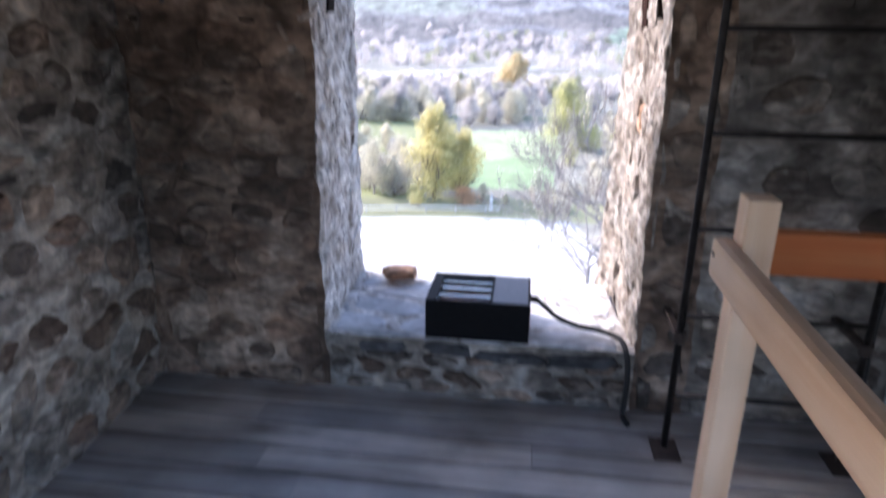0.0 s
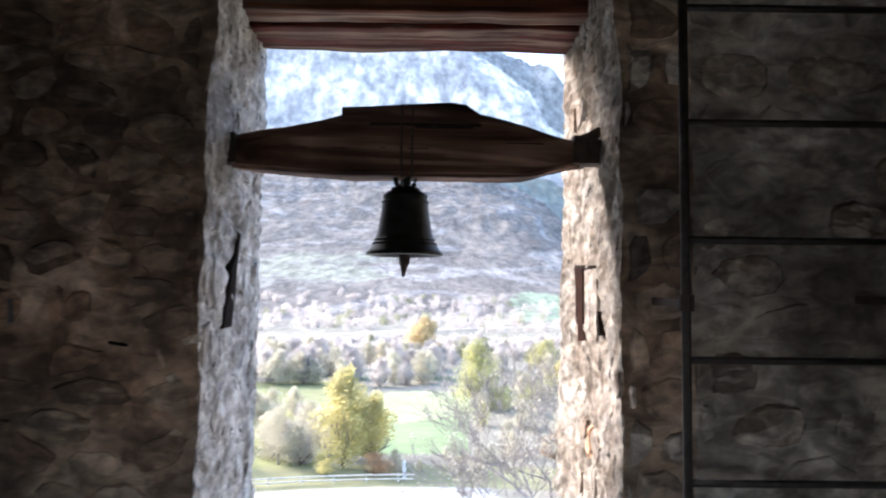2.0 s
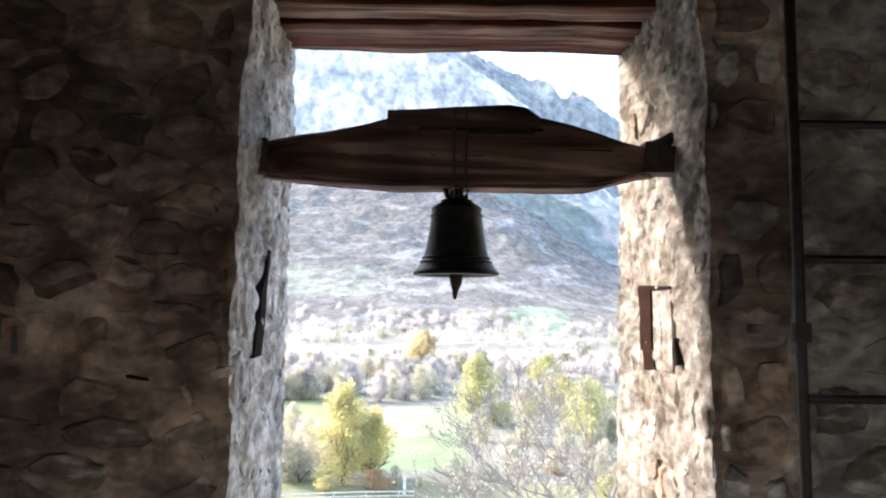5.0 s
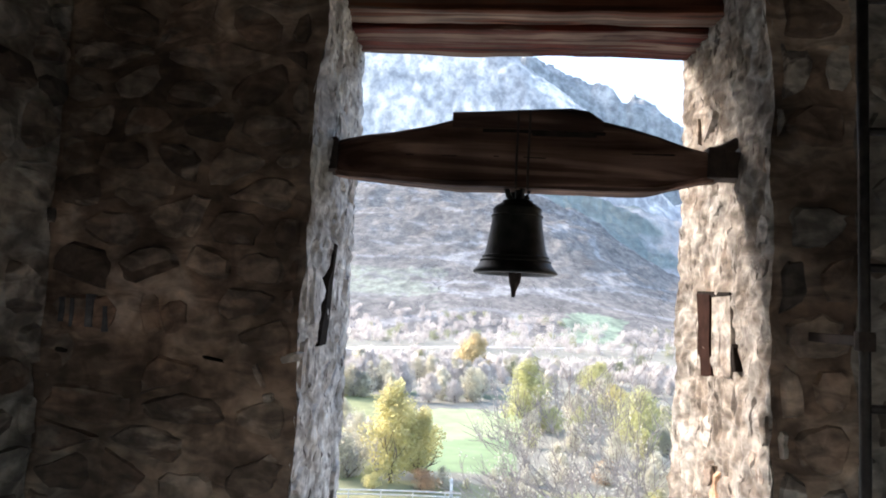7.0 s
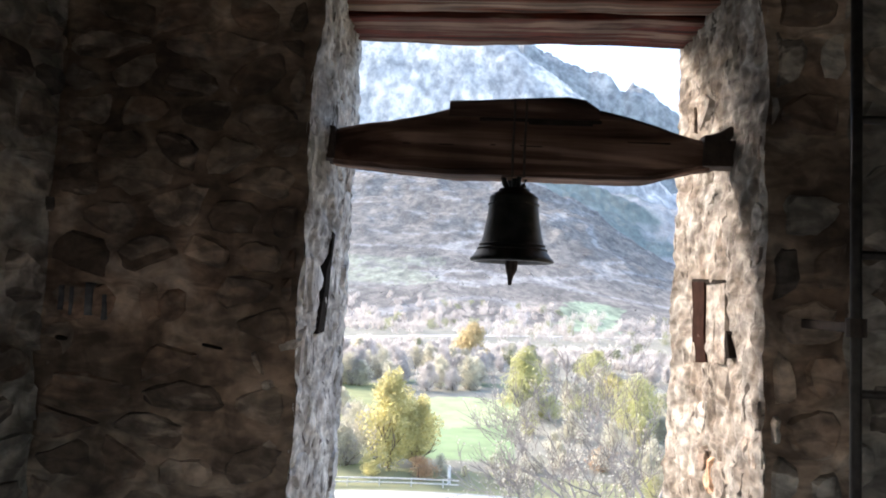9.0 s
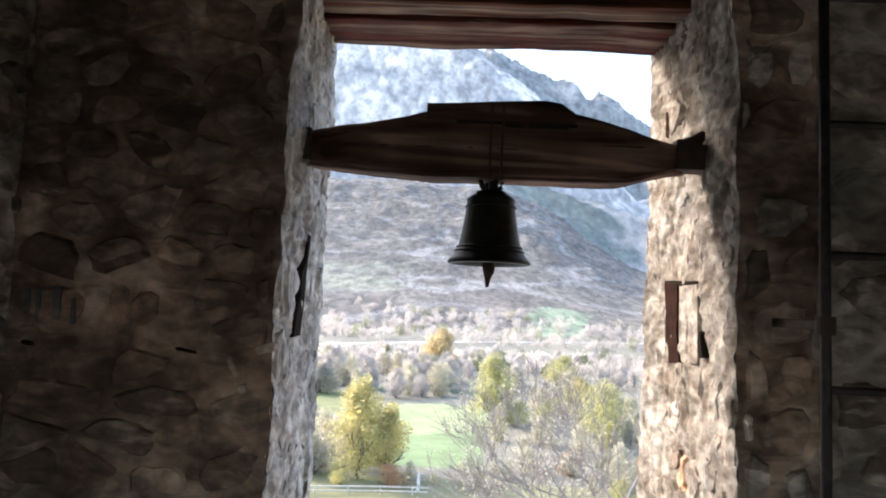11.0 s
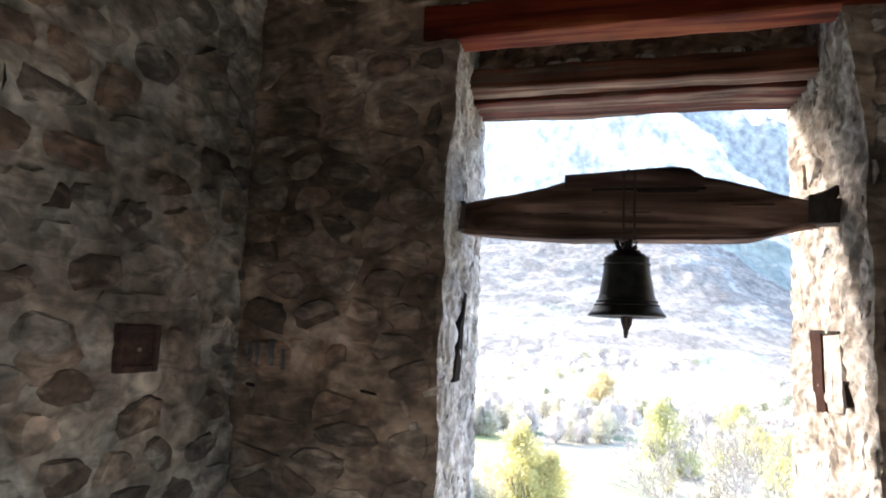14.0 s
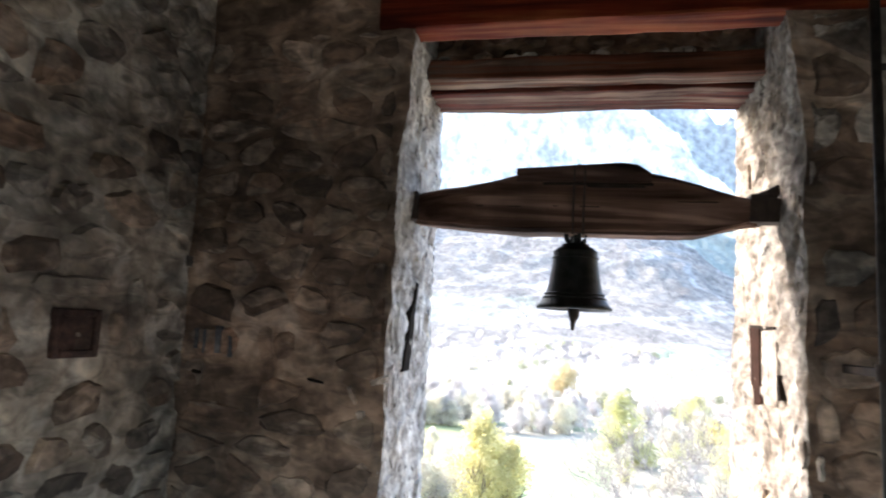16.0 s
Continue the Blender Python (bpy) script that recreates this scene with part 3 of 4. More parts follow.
# strips on the surface; their dark colour is the shade inside the cracks
for a, b in (((-0.30, 2.408, 2.064), (0.045, 2.43, 2.071)), ((-0.16, 2.4085, 2.058), (0.02, 2.43, 2.063)), ((-0.52, 2.419, 1.992), (-0.12, 2.43, 1.995)), ((-0.05, 2.419, 2.012), (0.24, 2.43, 2.0145))):
    bm = bmesh.new()
    box(bm, a, b, 0, 0.003, 10, 4)
    bm.transform(yoke.matrix_world.inverted())
    part("crack", bm, M_SOCKET, yoke_beam, "thin dark strip for the shade in a drying crack")
BX, BY = -0.192, 2.485
bell = empty("bell", (BX, BY, 1.66), "small dark bronze bell hanging from the wooden yoke", "bell")
bm = bmesh.new()
prof = [(0.121, 1.664), (0.122, 1.670), (0.113, 1.680), (0.101, 1.698), (0.093, 1.715), (0.087, 1.735), (0.0825, 1.76), (0.0775, 1.79), (0.074, 1.815), (0.072, 1.838), (0.0705, 1.846), (0.0725, 1.852), (0.069, 1.857), (0.058, 1.866), (0.047, 1.87), (0.044, 1.878), (0.0, 1.882)]
inner = [(0.0, 1.865), (0.05, 1.855), (0.063, 1.82), (0.07, 1.77), (0.08, 1.72), (0.1, 1.676), (0.113, 1.662), (0.121, 1.664)]
lathe(bm, [(r * 1.0, z - 1.66) for r, z in prof], 48)
lathe(bm, [(r, z - 1.66) for r, z in inner], 48)
bmesh.ops.remove_doubles(bm, verts=bm.verts, dist=1e-5)
part("bell_body", bm, M_BRONZE, bell, "", True)
for k, (z, r) in enumerate(((1.70, 0.1012), (1.712, 0.0955), (1.832, 0.0738))):
    bm = bmesh.new()
    lathe(bm, [(r - 0.004, z - 0.004 - 1.66), (r + 0.002, z - 1.66 - 0.002), (r + 0.002, z - 1.66 + 0.002), (r - 0.005, z - 1.66 + 0.005)], 48)
    part("moulding", bm, M_BRONZE, bell, "", True)
for k in range(4):
    a = k * math.pi / 2 + 0.35
    bm = bmesh.new()
    c, s = math.cos(a), math.sin(a)
    tube(bm, [(0.016 * c, 0.016 * s, 0.215), (0.03 * c, 0.03 * s, 0.232), (0.036 * c, 0.036 * s, 0.252), (0.024 * c, 0.024 * s, 0.274)], [0.008, 0.0085, 0.0085, 0.008], 7)
    part("canon", bm, M_BRONZE, bell, "", True)
bm = bmesh.new()
tube(bm, [(0, 0, 0.216), (0, 0, 0.28)], 0.009, 8)
part("crown", bm, M_BRONZE, bell, "", True)
bm = bmesh.new()
tube(bm, [(0, 0, 0.19), (0, 0, 0.06), (0, 0, 0.02), (0, 0, 0.0), (0, 0, -0.02), (-0.002, 0, -0.04), (-0.003, 0, -0.064)], [0.007, 0.007, 0.014, 0.02, 0.017, 0.009, 0.005], 10)
part("clapper", bm, M_RUST, bell, "dark iron clapper with a pointed tip", True)


# ---------- ladder ----------
LX0, LX1, LY = 0.527, 1.10, 2.02
RUNGS = [0.213 + 0.2945 * i for i in range(15)]
ladder = empty("wall_ladder", (0.82, LY, 0), "dark iron ladder fixed upright in front of the stone wall", "ladder")
off = Vector((-0.82, -LY, 0))
for x in (LX0, LX1):
    bm = bmesh.new()
    tube(bm, [Vector((x, LY, 0.008)) + off, Vector((x, LY, 1.6)) + off, Vector((x, LY, TOP - 0.004)) + off], 0.0115, 10)
    stile = part("rail", bm, M_IRON, ladder, "", True)
    bm = bmesh.new()
    box(bm, Vector((x - 0.045, LY - 0.075, 0.001)) + off, Vector((x + 0.045, LY + 0.045, 0.010)) + off, 0.002)
    part("foot_plate", bm, M_RUST, stile, "rusty square foot plate")
for z in RUNGS:
    bm = bmesh.new()
    tube(bm, [Vector((LX0 + 0.008, LY, z)) + off, Vector((LX1 - 0.008, LY, z)) + off], 0.0095, 8)
    part("rung", bm, M_IRON, ladder, "", True)
for x, z in ((LX0, 1.53), (LX1, 1.54), (LX0, 0.43), (LX1, 0.43), (LX0, 2.62), (LX1, 2.62)):
    bm = bmesh.new()
    box(bm, Vector((x - 0.012, LY - 0.005, z - 0.011)) + off, Vector((x + 0.012, Y1 + 0.02, z + 0.011)) + off, 0.003)
    arm = part("bracket", bm, M_RUST, ladder)
    bm = bmesh.new()
    tube(bm, [Vector((x, LY, z - 0.02)) + off, Vector((x, LY, z + 0.02)) + off], 0.02, 12)
    part("clamp", bm, M_RUST, arm)
rope = empty("hanging_cable", (1.15, 2.05, 0), "thin dark cable hanging loosely beside the ladder", "cable")
bm = bmesh.new()
pts = []
for i in range(90):
    z = 0.25 + (TOP - 0.26) * i / 89
    jog = 0.036 * (1 if 1.56 < z < 1.79 else 0)
    pts.append((jog - 0.012 + 0.004 * math.sin(z * 9), 0.006 * math.sin(z * 5), z))
tube(bm, pts, 0.0055, 6)
part("cable_run", bm, M_RUBBER, rope, "", True)
bm = bmesh.new()
tube(bm, [(-0.06, -0.03, 1.56), (-0.02, -0.02, 1.57), (0.012, 0, 1.54), (0.03, 0.0, 1.5), (0.02, 0, 1.42), (0.0, 0, 1.38)], 0.008, 6)
part("knot", bm, M_RUBBER, rope, "", True)


# ---------- guard rail ----------
guard = empty("stair_guard", (0.5, 0.6, 0), "pale pine stair guard with an orange-stained cross rail", "guard rail")
go = Vector((-0.5, -0.6, 0))
for yy in (1.42, -0.45):
    bm = bmesh.new()
    box(bm, Vector((0.474, yy, 0.001)) + go, Vector((0.542, yy + 0.072, 1.045)) + go, 0.004)
    part("post", bm, M_PINEV, guard)
bm = bmesh.new()
box(bm, Vector((0.428, -0.5, 0.848)) + go, Vector((0.4725, 1.492, 0.943)) + go, 0.016)
handrail = part("handrail", bm, M_PINE, guard)
bm = bmesh.new()
box(bm, Vector((0.5435, 1.435, 0.872)) + go, Vector((X1 - 0.002, 1.478, 0.972)) + go, 0.006)
part("cross_rail", bm, M_ORANGE, guard, "orange-stained wooden cross rail")
for z in (0.91,):
    bm = bmesh.new()
    tube(bm, [Vector((0.4275, 1.455, z)) + go, Vector((0.425, 1.455, z)) + go], 0.006, 8)
    part("screw", bm, M_IRON, handrail)


# ---------- uplight on the sill ----------
lamp = empty("floodlight_box", (-0.155, 2.385, 0.253), "black metal uplight box lying open on the stone sill", "floodlight")
HX, HY, HZ = 0.197, 0.147, 0.158


def lbox(name, a, b, mat, label="", bevel=0.003):
    bm = bmesh.new()
    box(bm, a, b, bevel)
    return part(name, bm, mat, lamp, label)


lbox("front_panel", (-HX, -HY, 0), (HX, -HY + 0.008, HZ), M_BLACK)
lbox("back_panel", (-HX, HY - 0.008, 0), (HX, HY, HZ), M_BLACK)
lbox("side_panel", (-HX, -HY + 0.009, 0), (-HX + 0.008, HY - 0.009, HZ), M_BLACK)
lbox("side_panel", (HX - 0.008, -HY + 0.009, 0), (HX, HY - 0.009, HZ), M_BLACK)
lbox("base_panel", (-HX + 0.009, -HY + 0.009, 0), (HX - 0.009, HY - 0.009, 0.008), M_BLACK)
lbox("lid", (0.055, -HY + 0.009, HZ - 0.008), (HX - 0.009, HY - 0.009, HZ + 0.001), M_GREY, "grey lid over the gear tray", 0.002)
lbox("divider", (0.046, -HY + 0.009, 0.01), (0.054, HY - 0.009, HZ - 0.002), M_BLACK)
lbox("rim", (-HX + 0.009, HY - 0.04, HZ - 0.008), (0.045, HY - 0.009, HZ - 0.001), M_BLACK)
lbox("rim", (-HX + 0.009, -HY + 0.009, HZ - 0.008), (-HX + 0.04, HY - 0.041, HZ - 0.001), M_BLACK)
bm = bmesh.new()
nseg = 14
rows_ = []
for i in range(nseg + 1):
    u = -1 + 2 * i / nseg
    rows_.append([bm.verts.new((x, u * (HY - 0.016), 0.06 + 0.06 * u * u)) for x in (-HX + 0.012, 0.042)])
for a, b in zip(rows_, rows_[1:]):
    bm.faces.new((a[0], a[1], b[1], b[0]))
reflector = part("reflector", bm, M_SILVER, lamp, "curved bright metal reflector", True)
for yy in (-0.07, 0.0, 0.07):
    bm = bmesh.new()
    box(bm, (-HX + 0.042, yy - 0.003, HZ - 0.035), (0.045, yy + 0.003, HZ - 0.006), 0.001)
    part("louvre", bm, M_SILVER, reflector)
bm = bmesh.new()
tube(bm, [(-HX + 0.014, 0, 0.09), (0.04, 0, 0.09)], 0.013, 12)
part("tube_lamp", bm, simple("frosted_tube", (0.85, 0.86, 0.88), 0.25), lamp, "white lamp tube, unlit", True)
bm = bmesh.new()
tube(bm, [(HX, 0.01, 0.12), (HX + 0.03, 0.01, 0.118)], 0.014, 10)
part("cable_gland", bm, M_BLACK, lamp)
wire = empty("power_cable", (0.3, 2.25, 0), "black rubber cable running over the sill down to the floor", "cable")
ctrl = [(0.065, 2.395, 0.372), (0.095, 2.39, 0.352), (0.15, 2.375, 0.312), (0.22, 2.365, 0.288), (0.30, 2.35, 0.28), (0.36, 2.32, 0.276), (0.392, 2.27, 0.272), (0.405, 2.212, 0.236), (0.41, 2.194, 0.15), (0.408, 2.19, 0.06), (0.405, 2.175, 0.013), (0.42, 2.12, 0.012)]
bm = bmesh.new()
fine = []
for i in range(len(ctrl) - 1):
    p0, p1, p2, p3 = [Vector(ctrl[max(0, min(len(ctrl) - 1, i + k))]) for k in (-1, 0, 1, 2)]
    for s in range(5):
        t = s / 5
        fine.append(0.5 * ((2 * p1) + (p2 - p0) * t + (2 * p0 - 5 * p1 + 4 * p2 - p3) * t * t + (3 * p1 - p0 - 3 * p2 + p3) * t ** 3) - Vector((0.3, 2.25, 0)))
tube(bm, fine, 0.0105, 8)
part("sheath", bm, M_RUBBER, wire, "", True)


# ---------- the valley outside ----------
EYE_Z = 1.55
MID = [(-60, 9), (-20, 10.2), (-12, 10.2), (-5, 10.3), (0, 9.9), (3.5, 9.5), (6.5, 8.6), (9, 7.3), (11.3, 5.9), (14.6, 3.7), (18, 2.4), (60, 6)]
SEC = [(-60, 9), (0, 9.6), (3, 10.6), (9, 9.8), (12, 9.0), (15, 7.8), (20, 6.0), (60, 8)]
WHITE = [(-60, 18), (-25, 24), (-12, 25), (-4, 23.5), (2.2, 21.3), (5.05, 19.0), (7.6, 17.0), (9, 14.8), (12, 11.8), (15, 9), (60, 7)]
DARK = [(-60, 15), (-10, 20), (2.2, 21.4), (5.25, 20.15), (8.0, 18.7), (8.8, 18.75), (9.7, 18.5), (10.9, 17.6), (11.7, 17.75), (12.3, 17.5), (13.3, 17.0), (15.1, 15.55), (18, 14.2), (60, 12)]


def curve_at(pts, x):
    if abs(x) > 60:
        return 2.5
    for (a, za), (b, zb) in zip(pts, pts[1:]):
        if x <= b:
            return za + (zb - za) * (x - a) / (b - a)
    return pts[-1][1]


def smooth(a, b, x):
    t = max(0.0, min(1.0, (x - a) / (b - a)))
    return t * t * (3 - 2 * t)


def ground_z(az, d):
    """Height of the ground at a bearing (degrees) and distance from the tower."""
    x, y = d * math.sin(radians(az)), d * math.cos(radians(az))
    flat = -math.degrees(math.atan2(16.05, max(d, 1)))
    left = 3.0 * smooth(2, -14, az) if abs(az) < 60 else 0
    el = flat
    if d > 300:
        f = smooth(300, 1150, d) ** 0.8
        el = flat + (curve_at(MID, az) - flat) * f + left * f * (1 - f)
    if d > 1150:
        el = curve_at(MID, az) - 3 * smooth(1150, 1500, d)
        el += (curve_at(SEC, az) - el) * smooth(1500, 2300, d)
    if d > 2300:
        el = curve_at(SEC, az) - 3 * smooth(2300, 2600, d)
        el += (curve_at(WHITE, az) - el) * smooth(2600, 3500, d)
    if d > 3500:
        el = curve_at(WHITE, az) - 4 * smooth(3500, 3750, d)
        el += (curve_at(DARK, az) - el) * smooth(3750, 4400, d)
    z = EYE_Z + d * math.tan(radians(el))
    p = Vector((x / 160, y / 160, 0.3))
    rough = smooth(320, 900, d)
    z += rough * d * (0.012 * noise.fractal(p, 1.0, 2.0, 5) + 0.004 * noise.noise(p * 9))
    if d > 2400:
        ridge = abs(noise.noise(Vector((x / 420, y / 420, 1.7)))) + 0.5 * abs(noise.noise(Vector((x / 170, y / 170, 4.7))))
        z += d * 0.02 * (0.35 - ridge) * smooth(2500, 3000, d)
    return z


def ground_tone(az, d, z):
    x, y = d * math.sin(radians(az)), d * math.cos(radians(az))
    n1 = noise.noise(Vector((x / 60, y / 60, 0)))
    n2 = noise.noise(Vector((x / 9, y / 9, 2)))
    wob = 2.0 * noise.noise(Vector((az / 3, d / 30, 1)))
    # unseen ground to the sides and behind, kept dark to cut bounced light
    if abs(az) > 40 and d < 330:
        return (0.1 + 0.03 * n1, 0.11 + 0.03 * n1, 0.07)
    if d < 55.0 and az > 5.5 + wob + 0.25 * (48 - d):
        return (0.36 + 0.05 * n2, 0.33 + 0.05 * n2, 0.26)
    if d < 55.0:
        return (0.62, 0.61, 0.58)                                    # pale concrete apron
    if d < 62:
        return (0.3, 0.3, 0.16)                                      # verge
    if -9 < az < 3.0 + wob and 66 < d < 106 + wob * 2 + az * 0.6:
        return (0.3, 0.4, 0.2) if d < 82 + 3 * n1 + az * 0.9 else (0.42, 0.5, 0.27)
    if 60 <= d < 118 and az <= -9:
        return (0.3, 0.32, 0.15)
    if 118 < d < 124 and -8 < az < 2:
        return (0.22, 0.26, 0.16)
    if abs(d - (232 + 3.6 * (az + 11))) < 3.2:
        return (0.78, 0.78, 0.78)                                    # far road
    if 6.3 + 0.9 * n2 + wob * 0.3 < az < 11.2 + wob * 0.4 and 335 + 14 * n2 < d < 500 + 90 * n1 - 14 * abs(az - 9):
        return (0.29, 0.36, 0.25)
    if -22 < az < -5.5 + 1.6 * wob + 2 * n1 and 480 + 40 * n2 + 3 * (az + 8) < d < 590 + 80 * n1 + 6 * (az + 8):
        return (0.31, 0.32, 0.25) if n1 + n2 * 0.6 > -0.1 else (0.3, 0.29, 0.26)
    if d < 330:
        g = 0.5 + 0.5 * n1
        return (0.27 + 0.09 * g, 0.265 + 0.075 * g, 0.22 + 0.045 * g)
    if d < 1200:
        g = 0.5 + 0.8 * n1 + 0.4 * n2
        path = abs(noise.noise(Vector((x / 130, z / 22, 5)))) < 0.05
        return (0.31, 0.3, 0.285) if path else (0.185 + 0.065 * g, 0.172 + 0.057 * g, 0.154 + 0.048 * g)
    # far slopes: rock, pine and snow tones with distance haze mixed into them
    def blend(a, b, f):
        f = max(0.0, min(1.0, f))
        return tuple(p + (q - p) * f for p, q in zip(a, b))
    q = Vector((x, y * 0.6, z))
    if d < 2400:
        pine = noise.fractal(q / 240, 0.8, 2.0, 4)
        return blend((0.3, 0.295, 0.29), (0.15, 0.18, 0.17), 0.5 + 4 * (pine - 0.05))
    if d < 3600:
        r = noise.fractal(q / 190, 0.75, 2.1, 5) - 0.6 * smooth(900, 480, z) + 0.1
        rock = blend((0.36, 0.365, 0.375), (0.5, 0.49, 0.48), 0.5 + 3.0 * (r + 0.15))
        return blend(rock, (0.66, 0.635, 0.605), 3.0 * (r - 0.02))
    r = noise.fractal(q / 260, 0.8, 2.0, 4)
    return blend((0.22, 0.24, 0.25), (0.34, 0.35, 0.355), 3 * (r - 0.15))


azs = [-180 + 6 * i for i in range(26)] + [-24 + 0.16 * i for i in range(301)] + [30 + 6 * i for i in range(25)]
ds = [3.0, 12.0, 25.0, 38.0]
d = 44.0
while d < 4500:
    ds.append(d)
    d *= 1.012 if d < 420 else (1.014 if d < 1300 else 1.007)
ds.append(4560.0)
bm = bmesh.new()
tone = bm.verts.layers.float_color.new("tone")
wild = bm.verts.layers.float.new("wild")
peak = bm.verts.layers.float.new("peak")
grid = []
for az in azs:
    col = []
    for d in ds:
        z = ground_z(az, d) if d > 60 else GROUND
        v = bm.verts.new((d * math.sin(radians(az)), d * math.cos(radians(az)), z))
        # past 1200 m the tone is lifted by 1.3 as painted haze
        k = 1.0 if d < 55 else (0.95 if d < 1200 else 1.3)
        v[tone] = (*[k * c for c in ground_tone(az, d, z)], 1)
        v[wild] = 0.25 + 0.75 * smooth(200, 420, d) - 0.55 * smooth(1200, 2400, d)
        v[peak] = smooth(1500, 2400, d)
        col.append(v)
    grid.append(col)
for i in range(len(azs)):
    a, b = grid[i], grid[(i + 1) % len(azs)]
    for j in range(len(ds) - 1):
        bm.faces.new((a[j], b[j], b[j + 1], a[j + 1]))
bm.faces.new([c[0] for c in grid][::-1])
bmesh.ops.recalc_face_normals(bm, faces=bm.faces)
solid("ground", bm, M_GROUND, "valley ground with meadow, scrubby hillside and snow-streaked mountains in painted haze", "ground", "structure", True)


def place(az, d):
    return Vector((d * math.sin(radians(az)), d * math.cos(radians(az)), ground_z(az, d) if d > 60 else GROUND))


def leaf_cloud(bm, rng, centre, radius, count, size, slim=1.0, upright=0.0):
    """Small leaves strewn through an uneven blob."""
    for _ in range(count):
        p = Vector((rng.gauss(0, 1), rng.gauss(0, 1), rng.gauss(0, 1)))
        p = p.normalized() * (rng.random() ** 0.62)
        p = centre + Vector((p.x * radius.x, p.y * radius.y, p.z * radius.z))
        u = Vector((rng.gauss(0, 1), rng.gauss(0, 1), rng.gauss(0, 1) + upright)).normalized()
        w = u.orthogonal().normalized()
        s = size * rng.uniform(0.6, 1.3)
        bm.faces.new([bm.verts.new(p + s * (a / slim ** 0.5 * u + b * slim * w)) for a, b in ((-0.5, -0.35), (0.55, -0.2), (0.35, 0.45), (-0.4, 0.3))])


def limb(bm, rng, p, d, length, r, depth, spread, tips, sides=5):
    pts, rad = [p], [r]
    for i in range(3):
        d = (d + Vector((rng.uniform(-1, 1), rng.uniform(-1, 1), rng.uniform(-0.4, 0.8))) * 0.16).normalized()
        pts.append(pts[-1] + d * length / 3)
        rad.append(r * (1 - 0.16 * (i + 1)))
    tube(bm, pts, rad, sides, False)
    if depth == 0:
        tips.append(pts[-1])
        return
    for k in range(3 if depth > 1 else 5):
        q = pts[-1] if k < 2 else pts[2]
        nd = (d + Vector((rng.uniform(-1, 1), rng.uniform(-1, 1), rng.uniform(-0.5, 0.9))) * spread).normalized()
        limb(bm, rng, q, nd, length * rng.uniform(0.58, 0.82), max(0.016, rad[-1] * 0.74), depth - 1, spread, tips, max(3, sides - 1))


def tree(name, az, d, height, width, leaf_mat, label, seed, leaves=900, leaf=0.3, bark=None, bare=False, lobes=9, start=0.22, group="", slim=1.0):
    rng = random.Random(seed)
    base = place(az, d)
    t = empty(name, base - Vector((0, 0, 0.05)), label, "tree" if height > 3 else "shrub", group)
    bm = bmesh.new()
    tips = []
    r = height * (0.011 if bare else 0.016) + 0.02
    tube(bm, [(0, 0, -0.2), (0.02 * height * rng.uniform(-1, 1), 0, height * start), (0.03 * height * rng.uniform(-1, 1), 0.02 * height * rng.uniform(-1, 1), height * 0.45)], [r * 1.4, r, r * 0.75], 7)
    for k in range(6 if bare else 4):
        a = rng.uniform(0, math.tau)
        limb(bm, rng, Vector((0, 0, height * (start + 0.05 * k * 0.6))), Vector((math.cos(a) * width / height * (1.4 if bare else 1), math.sin(a) * width / height * (1.4 if bare else 1), 0.9)).normalized(), height * 0.3, r * (0.66 if bare else 0.6), 4 if bare else 1, 0.8 if bare else 0.5, tips)
    part("trunk", bm, bark or M_BARKD, t, "", True)
    bm = bmesh.new()
    if bare:
        for p in tips:
            if rng.random() < 0.35:
                leaf_cloud(bm, rng, p, Vector((0.5, 0.5, 0.5)), max(1, leaves // 500), leaf)
    else:
        lo = height * start
        for k in range(lobes):
            f = (k + 0.5) / lobes
            z = lo + (height - lo) * (0.12 + 0.78 * f)
            wide = width * 0.5 * (math.sin(math.pi * (0.18 + 0.74 * f)) ** 0.8)
            a = rng.uniform(0, math.tau)
            off_ = wide * 0.5 * rng.uniform(0.3, 1)
            leaf_cloud(bm, rng, Vector((math.cos(a) * off_, math.sin(a) * off_, z)), Vector((wide * 0.72, wide * 0.72, (height - lo) * 0.2)), leaves // lobes, leaf, slim, 2.0 if slim < 0.6 else 0.0)
    if len(bm.verts):
        part("crown", bm, leaf_mat, t)
    else:
        bm.free()
    return t


# trees that stand out
tree("autumn_tree", -8.1, 61.0, 8.8, 5.6, M_YELLOW, "tall yellow-green autumn tree beside the meadow", 4, 9000, 0.2, None, False, 15, 0.06)
tree("autumn_tree", -5.9, 62.5, 6.4, 5.2, M_YELLOW, "rounded yellow-green tree at the meadow's edge", 5, 6500, 0.19, None, False, 11, 0.05)
tree("autumn_tree", -11.0, 66.0, 5.4, 4.4, M_PALE, "pale half-bare tree among shrubs", 6, 5000, 0.1, M_BARK, False, 9, 0.1)
tree("autumn_tree", -13.5, 63.0, 5.5, 4.5, M_PALE, "pale half-bare tree among shrubs", 16, 5000, 0.1, M_BARK, False, 9, 0.1)
tree("autumn_tree", -1.3, 160.0, 9.6, 9.6, M_GOLD, "orange-yellow autumn tree in the valley", 7, 6000, 0.4, None, False, 9, 0.05)
tree("autumn_tree", 3.0, 92.0, 9.2, 8.5, M_YGREEN, "yellow-green tree behind bare branches", 8, 7000, 0.24, None, False, 10, 0.1)
tree("autumn_tree", 9.1, 128.0, 6.8, 8.5, M_YGREEN, "yellow-green tree in the valley", 9, 5000, 0.28, None, False, 8, 0.08)
tree("autumn_tree", 10.5, 112.0, 4.6, 6.5, M_YELLOW, "low yellow tree in the valley", 10, 4000, 0.26, None, False, 7, 0.08)
